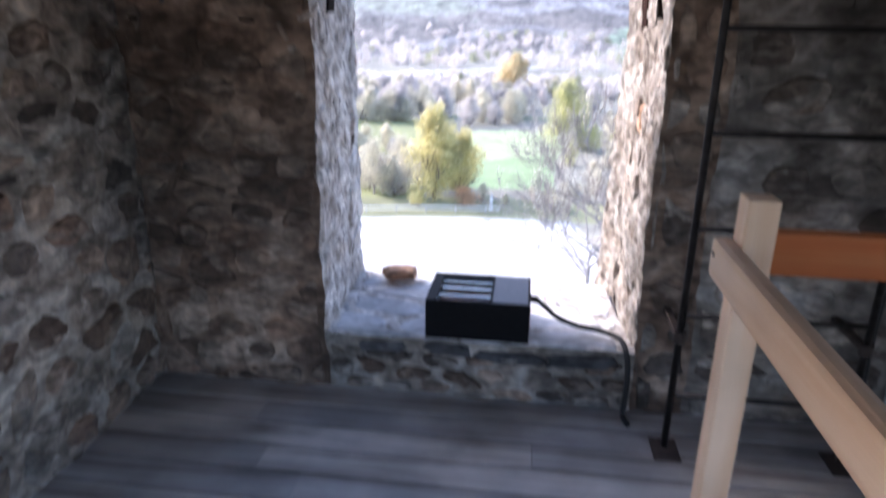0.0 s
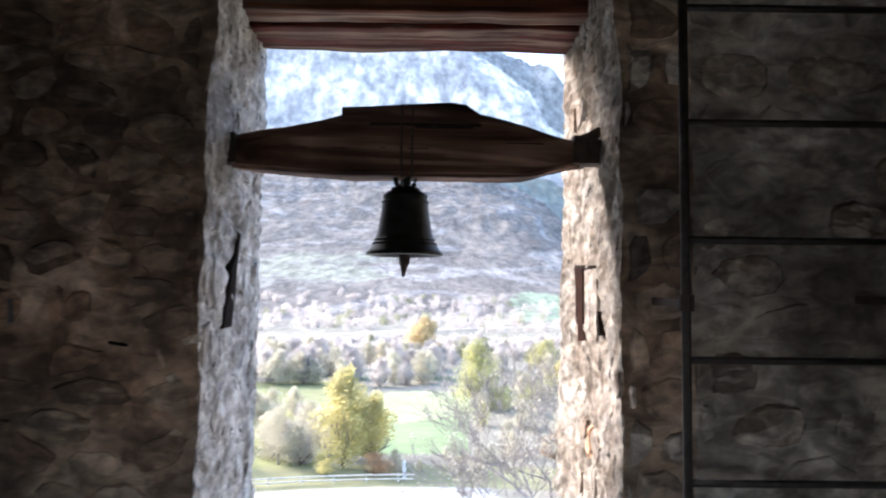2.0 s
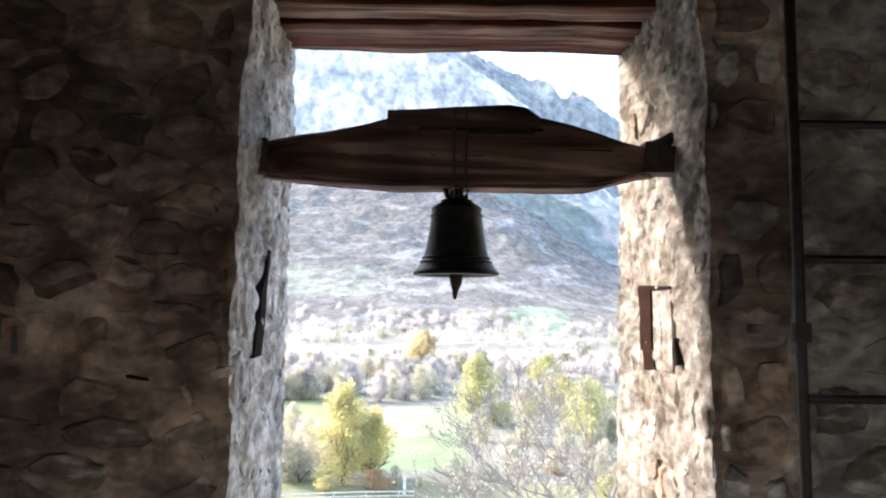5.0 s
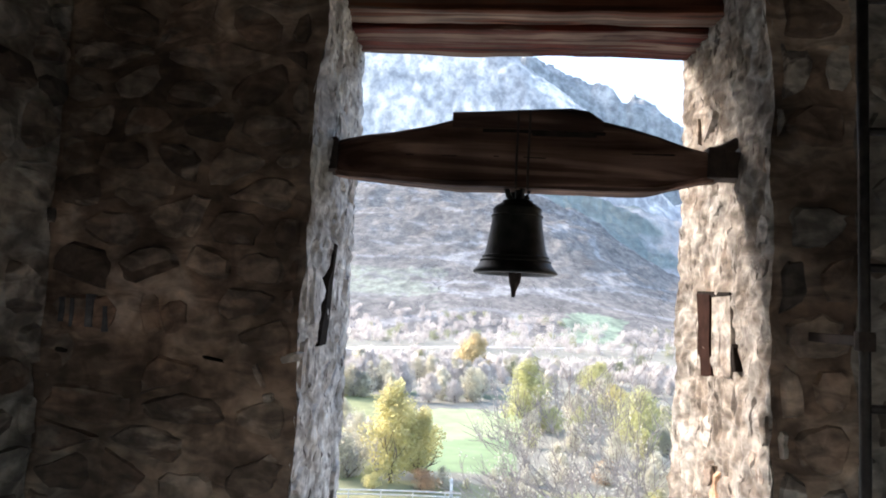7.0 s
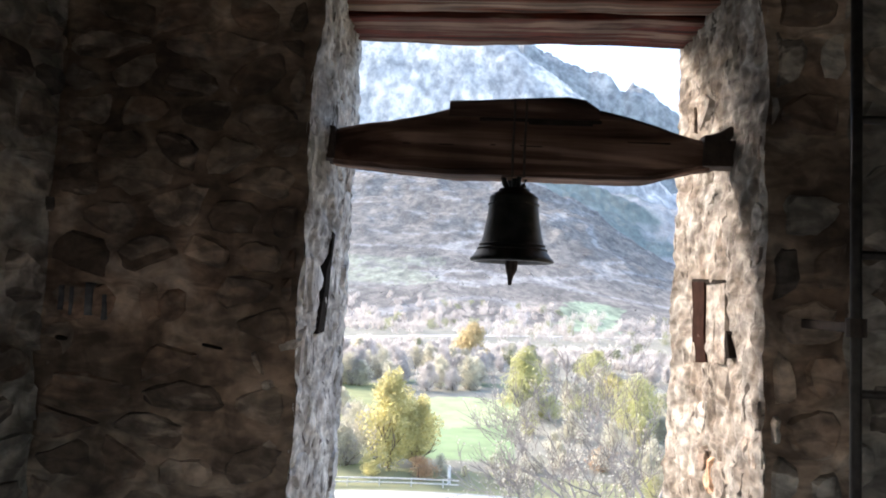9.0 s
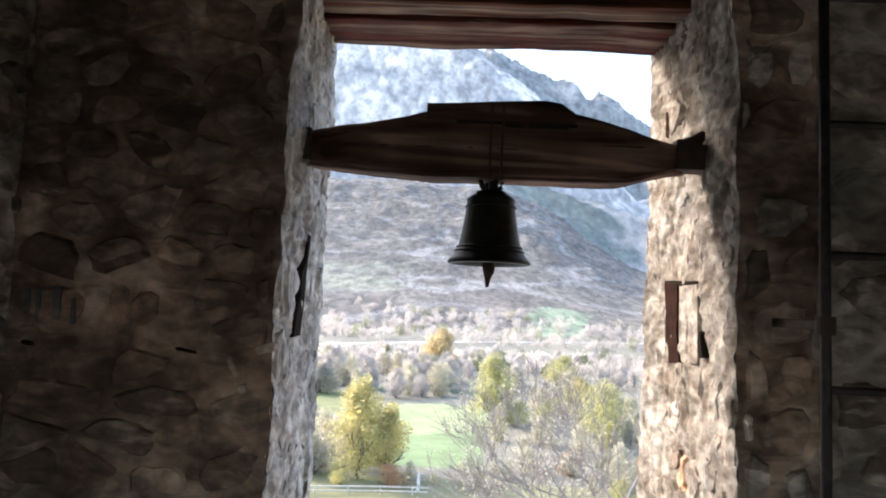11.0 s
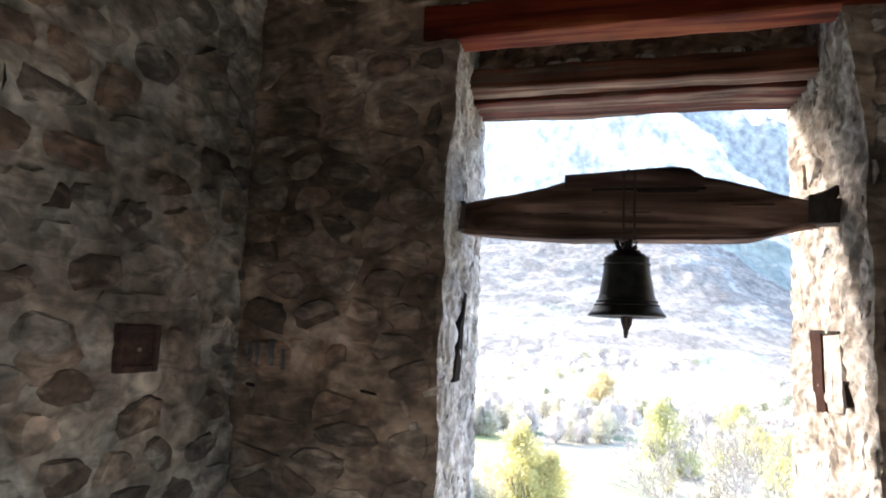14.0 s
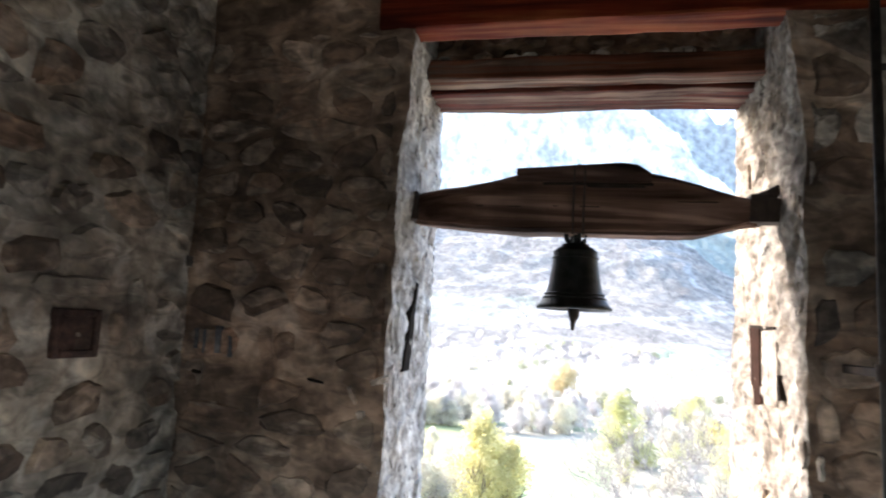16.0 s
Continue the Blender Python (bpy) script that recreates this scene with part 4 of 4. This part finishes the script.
tree("autumn_tree", 12.5, 84.0, 7.2, 8.5, M_YGREEN, "yellow-green tree in the valley", 12, 6000, 0.22, None, False, 9, 0.08)
tree("rust_shrub", -5.6, 58.4, 2.1, 4.2, M_RUSTY, "rust-red autumn shrub by the fence", 11, 2400, 0.09, None, False, 6, 0.02)
tree("rust_shrub", -9.6, 58.8, 1.5, 2.4, M_YELLOW, "low yellow shrub by the fence", 13, 1800, 0.09, None, False, 6, 0.02)
tree("rust_shrub", 9.5, 66.0, 2.4, 4.0, M_RUSTY, "rust-coloured shrub in the bushes", 17, 2400, 0.1, None, False, 6, 0.02)
for az, d, h, w, seed in ((9.4, 31.0, 11.8, 11.0, 21), (13.8, 36.0, 11.8, 9.0, 22), (6.0, 34.0, 8.0, 8.0, 27)):
    tree("bare_tree", az, d, h, w, M_PALE, "bare forking tree with a few dry leaves", seed, 1500, 0.085, M_BARK, True, 9, 0.36)

# hedges and thickets, each a plant of its own look
KINDS = []
rng = random.Random(77)
for kind, (mat, lab) in enumerate(((M_TWIG, "bare grey tree in a valley thicket"), (M_PALE, "pale beige shrub in the valley"), (M_GREEN, "dull green bush in the valley"), (M_YGREEN, "yellow-green bush in the valley"))):
    for v in range(2):
        t = tree("thicket_tree", 100 + 20 * kind + 8 * v, 90, 6.0, 6.0, mat, lab, 40 + kind * 3 + v, 800 if kind == 0 else 1800, 0.62 if kind == 0 else 0.28, None, False, 11, 0.03, "valley thicket", 0.26 if kind == 0 else 0.8)
        KINDS.append(t)


def strew(kinds, az0, az1, d0, d1, count, s0, s1):
    for _ in range(count):
        az, d = rng.uniform(az0, az1), rng.uniform(d0, d1)
        k = KINDS[rng.choice(kinds)]
        s = rng.uniform(s0, s1)
        c = copy_thing(k, Matrix.Translation(place(az, d) - Vector((0, 0, 0.1))))
        c.scale = (s * rng.uniform(0.9, 1.3), s * rng.uniform(0.9, 1.3), s)
        c.rotation_euler = (0, 0, rng.uniform(0, 6.28))


strew([0, 2, 3], -20, -8.8, 62, 90, 26, 0.35, 0.7)
strew([0, 1, 2, 3], -20, -0.5, 110, 150, 80, 0.6, 1.0)
strew([0, 1, 4, 0], -20, 3, 150, 185, 40, 0.4, 0.65)
strew([0, 0, 1, 2, 3, 4], 1, 20, 120, 200, 60, 0.35, 0.8)
strew([2, 3, 6, 7, 3, 2], 3.0, 20, 58, 115, 72, 0.25, 0.6)
strew([2, 6, 3], -4, 4.5, 57, 64, 12, 0.15, 0.3)


def woods(name, mat, label, az0, az1, d0, d1, count, seed, low=2.5, high=6.5):
    """Far thicket as one sheet of small leaves."""
    rng = random.Random(seed)
    bm = bmesh.new()
    for _ in range(count):
        p = place(rng.uniform(az0, az1), rng.uniform(d0, d1))
        h, w = rng.uniform(low, high), rng.uniform(2.5, 5.0)
        for k in range(3):
            leaf_cloud(bm, rng, p + Vector((rng.uniform(-0.4, 0.4) * w, rng.uniform(-0.4, 0.4) * w, h * (0.25 + 0.25 * k))), Vector((w * 0.6, w * 0.6, h * 0.3)), 34, 0.95, 0.3, 2.0)
    solid(name, bm, mat, label, "woods", "stuff")


woods("bare_woods", M_TWIG, "bare grey trees along the valley floor", -20, 20, 160, 208, 170, 1, 1.8, 3.2)
woods("far_woods", M_TWIG, "grey thickets beyond the far road", -20, 20, 250, 430, 230, 2)
woods("far_green_woods", M_GREEN, "dull green bushes beyond the far road", -20, 20, 240, 430, 40, 3)

# scrub over the far slopes
bm = bmesh.new()
sr = random.Random(5)
for _ in range(7000):
    az, d = sr.uniform(-20, 20), 330 + 800 * sr.random() ** 0.8
    p0 = place(az, d)
    if 6 < az < 11.4 and d < 530 or (-22 < az < -5.5 and 480 < d < 600) or noise.noise(p0 * 0.012) + 0.4 * sr.random() < -0.1:
        continue
    p = p0
    s = sr.uniform(0.25, 0.95) * (0.7 + d / 1500)
    vs = [bm.verts.new(p + Vector((s * math.cos(a) * sr.uniform(0.6, 1.2), s * math.sin(a) * sr.uniform(0.6, 1.2), s * 0.25))) for a in (0, 1.26, 2.5, 3.77, 5.03)]
    top, low = bm.verts.new(p + Vector((sr.uniform(-0.3, 0.3) * s, sr.uniform(-0.3, 0.3) * s, s * sr.uniform(0.45, 0.8)))), bm.verts.new(p - Vector((0, 0, s * 0.4)))
    for k in range(5):
        bm.faces.new((vs[k], vs[(k + 1) % 5], top))
        bm.faces.new((vs[(k + 1) % 5], vs[k], low))
solid("hillside_scrub", bm, M_SCRUB, "low grey-brown scrub covering the far slope", "scrub", "stuff")

# fence along the apron
fence = empty("fence", place(-6, 56.2), "weathered two-bar timber fence along the pale apron", "fence")
fo = fence.location
prev = None
for i in range(12):
    p = place(-17 + 1.35 * i, 56.2) - fo
    if i % 2 == 0:
        bm = bmesh.new()
        tube(bm, [p - Vector((0, 0, 0.1)), p + Vector((0, 0, 0.72))], 0.05, 7)
        part("fence_post", bm, M_POLE, fence)
    if prev is not None:
        for z in (0.3, 0.64):
            bm = bmesh.new()
            tube(bm, [prev + Vector((0, 0, z)), p + Vector((0, 0, z))], 0.065, 6)
            part("fence_bar", bm, M_POLE, fence)
    prev = p
for az, d, h, r in ((5.3, 300.0, 10.5, 0.34), (7.0, 170.0, 5.2, 0.11)):
    mast = empty("mast", place(az, d), "slender pale mast in the far fields", "mast")
    bm = bmesh.new()
    tube(bm, [(0, 0, -0.5), (0, 0, h)], [r, r * 0.55], 8)
    part("pole", bm, M_POLE, mast)
post = empty("marker_post", place(-3.0, 57.5), "short white painted marker post by the fence", "post")
bm = bmesh.new()
tube(bm, [(0, 0, -0.1), (0, 0, 1.35), (0, 0, 1.5)], [0.16, 0.14, 0.05], 10)
part("shaft", bm, simple("white_paint", (0.78, 0.78, 0.76), 0.6), post)


# ---------- pieces: stones and boards ----------
def stone_mesh(seed, mat, square=0.5):
    """A rough stone in a unit cell, face towards +z."""
    rng = random.Random(seed)
    bm = bmesh.new()
    n = 12
    ph = rng.uniform(0, 0.4)
    out = []
    for k in range(n):
        a = ph + k * math.tau / n + rng.uniform(-0.16, 0.16)
        c, s = math.cos(a), math.sin(a)
        q = (abs(c) ** (2 + 6 * square) + abs(s) ** (2 + 6 * square)) ** (-1 / (2 + 6 * square))
        r = 0.5 * q * rng.uniform(0.74, 1.0)
        out.append((c * r, s * r))
    back = [bm.verts.new((x * 1.02, y * 1.02, -1.2)) for x, y in out]
    edge = [bm.verts.new((x * 0.97, y * 0.97, rng.uniform(0.3, 0.62))) for x, y in out]
    face = [bm.verts.new((x * rng.uniform(0.68, 0.8), y * rng.uniform(0.68, 0.8), rng.uniform(0.72, 1.0))) for x, y in out]
    mid = bm.verts.new((rng.uniform(-0.1, 0.1), rng.uniform(-0.1, 0.1), rng.uniform(0.8, 1.05)))
    for k in range(n):
        j = (k + 1) % n
        bm.faces.new((back[k], back[j], edge[j], edge[k]))
        bm.faces.new((edge[k], edge[j], face[j], face[k]))
        bm.faces.new((face[k], face[j], mid))
    return mesh_of("stone", bm, mat)


def stone(parent, me, at, right, up, w, h, proud, turn=0.0, name="stone"):
    n = right.cross(up).normalized()
    m = Matrix((right, up, n)).transposed().to_4x4()
    m.translation = Vector(at) + n * (proud - 0.02)
    proud = 0.02
    ob = new(name, me)
    ob.parent = parent
    ob.matrix_basis = m @ Matrix.Rotation(turn, 4, "Z") @ Matrix.Diagonal((w, h, proud, 1))
    return ob


def clipped(poly, nx, ny, c):
    """The part of a polygon where nx * u + ny * v <= c."""
    out = []
    for (ax, ay), (bx, by) in zip(poly, poly[1:] + poly[:1]):
        da, db = nx * ax + ny * ay - c, nx * bx + ny * by - c
        if da <= 0:
            out.append((ax, ay))
        if da * db < 0:
            t = da / (da - db)
            out.append((ax + t * (bx - ax), ay + t * (by - ay)))
    return out


def rubble(parent, origin, right, up, width, height, mats, rng, cell=(0.2, 0.13), jitter=0.36, gap=0.014, proud=(0.005, 0.016), skip=0.1, thin=0.12, free=(), name="stone"):
    """Fitted rubble: uneven cells, each a stone with rounded corners; free: rectangles (u0, v0, u1, v1) left open."""
    origin, right, up = Vector(origin), Vector(right).normalized(), Vector(up)
    turn = Matrix((right, up, right.cross(up).normalized())).transposed().to_4x4()
    nu, nv = max(1, round(width / cell[0])), max(1, round(height / cell[1]))
    cw, ch = width / nu, height / nv
    sites = []
    for j in range(-1, nv + 1):
        for i in range(-1, nu + 2):
            if rng.random() > thin:
                sites.append((i + 0.5 * (j % 2) + rng.uniform(-jitter, jitter), j + 0.5 + rng.uniform(-jitter, jitter) * 0.8))
    for u, v in sites:
        poly = [(max(0, u - 1.3), max(0, v - 1.2)), (min(nu, u + 1.3), max(0, v - 1.2)), (min(nu, u + 1.3), min(nv, v + 1.2)), (max(0, u - 1.3), min(nv, v + 1.2))]
        if poly[0][0] >= poly[1][0] or poly[0][1] >= poly[2][1]:
            continue
        for a, b in sites:
            if (a, b) != (u, v) and abs(a - u) < 2.8 and abs(b - v) < 2.6 and poly:
                poly = clipped(poly, a - u, b - v, ((a * a + b * b) - (u * u + v * v)) / 2)
        if len(poly) < 3 or rng.random() < skip:
            continue
        poly = [(a * cw, b * ch) for a, b in poly]
        cu, cv = sum(p[0] for p in poly) / len(poly), sum(p[1] for p in poly) / len(poly)
        if any(a - 0.03 < cu < c + 0.03 and b - 0.03 < cv < e + 0.03 for a, b, c, e in free):
            continue
        soft = []
        for (ax, ay), (bx, by) in zip(poly, poly[1:] + poly[:1]):
            for f in (0.27, 0.73):
                soft.append((ax + f * (bx - ax), ay + f * (by - ay)))
        local = []
        for a, b in soft:
            d = Vector((a - cu, b - cv, 0))
            d *= max(0.25, 1 - (gap * rng.uniform(0.5, 1.6)) / max(d.length, 0.01))
            local.append(d)
        if max(p.length for p in local) < 0.022:
            continue
        h = rng.uniform(*proud)
        bm = bmesh.new()
        edge = [bm.verts.new((p.x, p.y, -0.014)) for p in local]
        face = [bm.verts.new((p.x * k, p.y * k, h * rng.uniform(0.6, 1.05))) for p, k in ((p, rng.uniform(0.66, 0.9)) for p in local)]
        mid = bm.verts.new((rng.uniform(-0.01, 0.01), rng.uniform(-0.01, 0.01), h * rng.uniform(0.85, 1.2)))
        n = len(local)
        for k in range(n):
            bm.faces.new((edge[k], edge[(k + 1) % n], face[(k + 1) % n], face[k]))
            bm.faces.new((face[k], face[(k + 1) % n], mid))
        ob = new(name, mesh_of(name, bm, rng.choice(mats)))
        ob.parent = parent
        ob.matrix_basis = Matrix.Translation(origin + right * cu + up * cv) @ turn


rs = random.Random(12)
EX, EZ = Vector((1, 0, 0)), Vector((0, 0, 1))
# window wall: piers, breast and head
rubble(pier_a, (X0, Y1, 0), EX, EZ, L0 - X0 - 0.012, 2.53, [M_STONE2], rs, (0.17, 0.095), 0.25, 0.009, (0.01, 0.021), 0.06, 0.16, free=[(0.0, 1.42, 0.22, 1.57), (0.3, 1.43, 0.42, 1.56), (0.57, 1.28, 0.7, 1.42)])
rubble(pier_b, (R0 + 0.01, Y1, 0), EX, EZ, XP - R0 - 0.01, 2.53, [M_STONE, M_STONE2], rs, (0.16, 0.13), 0.2, 0.012, (0.011, 0.022), 0.06, 0.1)
rubble(pier_c, (XP, Y1, 0), EX, EZ, X1 - XP, 2.53, [M_STONE, M_STONE, M_GREYM], rs, (0.24, 0.14), 0.22, 0.016, (0.008, 0.02), 0.3, 0.14)
rubble(breast, (L0, Y1, 0.0), EX, EZ, R0 - L0, SILL - 0.05, [M_STONE, M_STONE2], rs, (0.15, 0.07), 0.3, 0.013, (0.012, 0.026), 0.2)
rubble(head, (X0, Y1, 2.675), EX, EZ, X1 - X0, 0.66, [M_STONE2], rs, (0.24, 0.15))
rubble(head, (-0.79, 2.70, 2.58), EX, EZ, 1.25, 0.16, [M_STONE2], rs, (0.13, 0.07), proud=(0.01, 0.03))
for k in range(11):
    x = -0.68 + 0.104 * k + rs.uniform(-0.03, 0.03)
    stone(head, stone_mesh(960 + k, M_QUOINB, 0.5), Vector((x, 2.585 + rs.uniform(-0.015, 0.015), 2.572)), EX, Vector((0, 1, 0)), rs.uniform(0.04, 0.1), rs.uniform(0.03, 0.05), 0.02, rs.uniform(-0.4, 0.4), "packing_stone")
DARKSLATE = masonry("dark_slate_groove_shade", [(0.0, (0.06, 0.062, 0.066)), (1.0, (0.12, 0.122, 0.128))], 10.0, True, 0.3)
for k, (x, z, w, h) in enumerate(((-0.27, 0.205, 0.2, 0.06), (-0.03, 0.185, 0.3, 0.055), (0.24, 0.19, 0.28, 0.065), (-0.52, 0.2, 0.2, 0.05))):
    stone(breast, stone_mesh(930 + k, DARKSLATE, 0.95), Vector((x, Y1, z)), EX, EZ, w, h, 0.024, 0.02 * (k - 1), "slate_course")
# reveals
wl = (Vector((OL, YO, 0)) - Vector((L0, Y1, 0))).normalized()
wr = (Vector((R0, Y1, 0)) - Vector((RM0, YM, 0))).normalized()
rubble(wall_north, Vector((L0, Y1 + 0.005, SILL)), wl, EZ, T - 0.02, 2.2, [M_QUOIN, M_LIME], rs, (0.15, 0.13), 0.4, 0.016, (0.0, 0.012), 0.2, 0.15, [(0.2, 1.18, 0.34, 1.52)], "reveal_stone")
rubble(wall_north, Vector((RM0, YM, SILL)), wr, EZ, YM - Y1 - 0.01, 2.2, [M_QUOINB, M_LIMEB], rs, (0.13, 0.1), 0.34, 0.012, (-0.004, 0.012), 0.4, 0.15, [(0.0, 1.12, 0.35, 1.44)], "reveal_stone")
# sockets in the reveals: near-flush pieces whose dark colour stands for the recesses' shade
def prism(bm, outline, x0, x1):
    a = [bm.verts.new((x0, y, z)) for y, z in outline]
    b = [bm.verts.new((x1, y, z)) for y, z in outline]
    n = len(outline)
    bm.faces.new(a)
    bm.faces.new(b[::-1])
    for k in range(n):
        bm.faces.new((a[k], b[k], b[(k + 1) % n], a[(k + 1) % n]))
    bmesh.ops.recalc_face_normals(bm, faces=bm.faces)


def socket(name, outline, x0, x1, mat, label):
    bm = bmesh.new()
    prism(bm, outline, x0, x1)
    part(name, bm, mat, wall_north, label)


socket("socket", [(2.572, 1.738), (2.60, 1.735), (2.568, 1.62), (2.556, 1.52), (2.53, 1.43), (2.45, 1.428), (2.47, 1.475), (2.505, 1.55), (2.515, 1.62), (2.56, 1.66)], -0.80, -0.747, M_SOCKET, "flat dark patch for the shade in a ragged gap")
lean = (R0 - RM0) / (Y1 - YM)


def inlay(name, outline, proud, mat, label):
    """A flush piece in the splayed reveal, following its slant."""
    bm = bmesh.new()
    prism(bm, outline, -proud, 0.05)
    for v in bm.verts:
        v.co.x += RM0 + lean * (v.co.y - YM)
        v.co += 0.005 * noise.noise_vector(v.co * 23)
    part(name, bm, mat, wall_north, label)


inlay("socket", [(2.605, 1.392), (2.65, 1.388), (2.715, 1.385), (2.722, 1.46), (2.716, 1.55), (2.734, 1.638), (2.622, 1.636), (2.618, 1.56), (2.624, 1.48)], 0.014, M_SOCKET2, "flat brown piece for the shaded recess of a socket")
inlay("socket", [(2.44, 1.422), (2.464, 1.418), (2.47, 1.455), (2.462, 1.492), (2.45, 1.484), (2.444, 1.45)], 0.011, M_SOCKET, "flat dark patch for the shade in a slot")
inlay("socket_head", [(2.49, 1.632), (2.60, 1.630), (2.736, 1.634), (2.738, 1.650), (2.60, 1.645), (2.49, 1.641)], 0.012, M_SOCKET, "dark joint over a blocked socket")
inlay("infill", [(2.484, 1.40), (2.55, 1.395), (2.61, 1.393), (2.622, 1.48), (2.616, 1.56), (2.62, 1.628), (2.49, 1.63), (2.486, 1.52)], 0.008, M_LIMEB, "smooth pale lime infill")
# side walls
YV = Vector((0, 1, 0))
rubble(wall_west, (X0, 1.2, 0), YV, EZ, Y1 - 1.2, 0.95, [M_STONE, M_STONE2], rs, (0.19, 0.13), 0.3, 0.022, (0.014, 0.03), 0.06, 0.14)
rubble(wall_west, (X0, 1.2, 0.95), YV, EZ, Y1 - 1.2, 2.05, [M_STONE, M_STONE2, M_MORTAR], rs, (0.19, 0.11), 0.28, 0.014, (0.014, 0.03), 0.08, 0.14, [(0.46, 0.45, 0.7, 0.66), (0.72, 0.4, 0.88, 0.8), (0.16, 0.95, 0.46, 1.1), (0.3, 0.68, 0.54, 0.81)])
rubble(wall_east, (X1, Y1, 0), -YV, EZ, 1.08, 3.0, [M_STONE, M_GREYM], rs, (0.24, 0.14), 0.3, 0.03, (0.006, 0.02), 0.45)
for k, (yy, zz, w, h) in enumerate(((1.51, 1.975, 0.2, 0.1), (1.47, 1.86, 0.09, 0.07), (1.62, 1.70, 0.2, 0.1), (1.5, 1.5, 0.2, 0.17), (1.925, 1.53, 0.05, 0.11))):
    stone(wall_west, stone_mesh(700 + k, M_STONE2, 0.5), Vector((X0, yy, zz)), YV, EZ, w, h, 0.012, 0.05)
# a hollow red brick end with a pale core, and the pale upright beside it
bm = bmesh.new()
for a, b in (((1.694, 1.452), (1.714, 1.578)), ((1.831, 1.452), (1.851, 1.578)), ((1.7145, 1.452), (1.8305, 1.472)), ((1.7145, 1.558), (1.8305, 1.578))):
    box(bm, (X0 - 0.04, a[0], a[1]), (X0 + 0.016, b[0], b[1]))
bmesh.ops.bevel(bm, geom=list(bm.edges), offset=0.004, segments=1, affect="EDGES")
brick_end = part("brick", bm, M_BRICK, wall_west, "dark red hollow brick end set among the stones")
bm = bmesh.new()
box(bm, (X0 - 0.04, 1.7145, 1.4725), (X0 + 0.004, 1.8305, 1.5575), 0.002, 0.004, 4, 6)
part("brick_core", bm, M_BRICK, brick_end, "recessed dark core of the brick")
stone(wall_west, stone_mesh(712, M_QUOINB, 0.3), Vector((X0, 1.778, 1.512)), YV, EZ, 0.02, 0.016, 0.012)
stone(wall_west, stone_mesh(713, M_MORTAR, 0.9), Vector((X0, 2.01, 1.56)), YV, EZ, 0.085, 0.26, 0.018, 0.03)
stone(wall_west, stone_mesh(714, M_MORTAR, 0.8), Vector((X0, 1.75, 1.635)), YV, EZ, 0.3, 0.06, 0.016, 0.03)
# pier: a grooved block, a recess and small hole as flat pieces, a lime dribble
stone(pier_a, stone_mesh(720, M_STONE2, 0.8), Vector((-1.334, Y1, 1.5)), EX, EZ, 0.19, 0.115, 0.014)
# grooves are not cut: dark strips carry their shade
for k, (x, w, z0, z1) in enumerate(((-1.405, 0.014, 1.47, 1.54), (-1.368, 0.008, 1.455, 1.535), (-1.325, 0.018, 1.462, 1.548), (-1.283, 0.01, 1.45, 1.52))):
    bm = bmesh.new()
    box(bm, (x, Y1 - 0.018, z0), (x + w, Y1 + 0.01, z1), 0.002, 0.009, 5, 3 * k)
    part("groove", bm, DARKSLATE, pier_a, "dark strip for the shade in a chiselled groove")
stone(pier_a, stone_mesh(721, M_STONE2, 0.9), Vector((-1.09, Y1, 1.5)), EX, EZ, 0.075, 0.1, 0.016, 0.1)
stone(pier_a, stone_mesh(722, M_EARTH, 0.8), Vector((-1.15, Y1, 1.5)), EX, EZ, 0.06, 0.12, 0.018, 0.1)
# two dark slivers: shade of small holes put into the colour
stone(pier_a, stone_mesh(723, M_SOCKET, 0.4), Vector((-1.383, Y1, 1.398)), EX, EZ, 0.04, 0.014, 0.022, -0.15)
stone(pier_a, stone_mesh(724, M_SOCKET, 0.4), Vector((-0.97, Y1, 1.395)), EX, EZ, 0.07, 0.009, 0.018, -0.12)
for x, z, w, h, a in ((-0.845, 1.36, 0.022, 0.075, 0.45), (-0.815, 1.305, 0.034, 0.03, 0.2), (-0.765, 1.41, 0.06, 0.03, 0.3)):
    stone(pier_a, stone_mesh(round(730 + 100 * z), M_QUOINB, 0.3), Vector((x, Y1, z)), EX, EZ, w, h, 0.022, a, "lime_dribble")
stone(wall_north, stone_mesh(902, M_TERRA, 0.4), Vector((0.418, 2.62, 1.06)), wr, EZ, 0.09, 0.13, 0.004, 0.1, "reveal_stone")
# sill slabs and a loose stone
rubble(wall_north, (L0 + 0.005, Y1 + 0.005, SILL + 0.004), EX, YV, 1.13, T - 0.015, [M_SLATE], rs, (0.34, 0.16), 0.2, 0.003, (0.005, 0.009), 0.0, 0.12, (), "sill_slab")
loose = stone(None, stone_mesh(950, M_TERRA, 0.5), Vector((-0.56, 2.8, SILL + 0.03)), EX, Vector((0, 1, 0)), 0.17, 0.12, 0.05, 0.2, "loose_stone")
tagged(loose, "loose orange stone lying on the sill", "stone")
# floorboards
boards = []
for v in range(3):
    bm = bmesh.new()
    box(bm, (-0.5, -0.5, -0.5), (0.5, 0.5, 0.5))
    boards.append(mesh_of("floorboard", bm, M_FLOOR))
y = Y0
br = random.Random(8)
while y < Y1 + 0.02:
    w = 0.135
    split = br.uniform(X0 + 0.5, X1 - 0.5)
    for a, b in ((X0 - 0.02, split - 0.0015), (split + 0.0015, X1 + 0.02)):
        ob = new("floorboard", br.choice(boards))
        ob.parent = floor
        ob.matrix_basis = pose((a + b) / 2, y + w / 2, -0.017 + br.uniform(-0.0015, 0.0015)) @ Matrix.Diagonal((b - a, w - 0.011, 0.034, 1))
    y += w
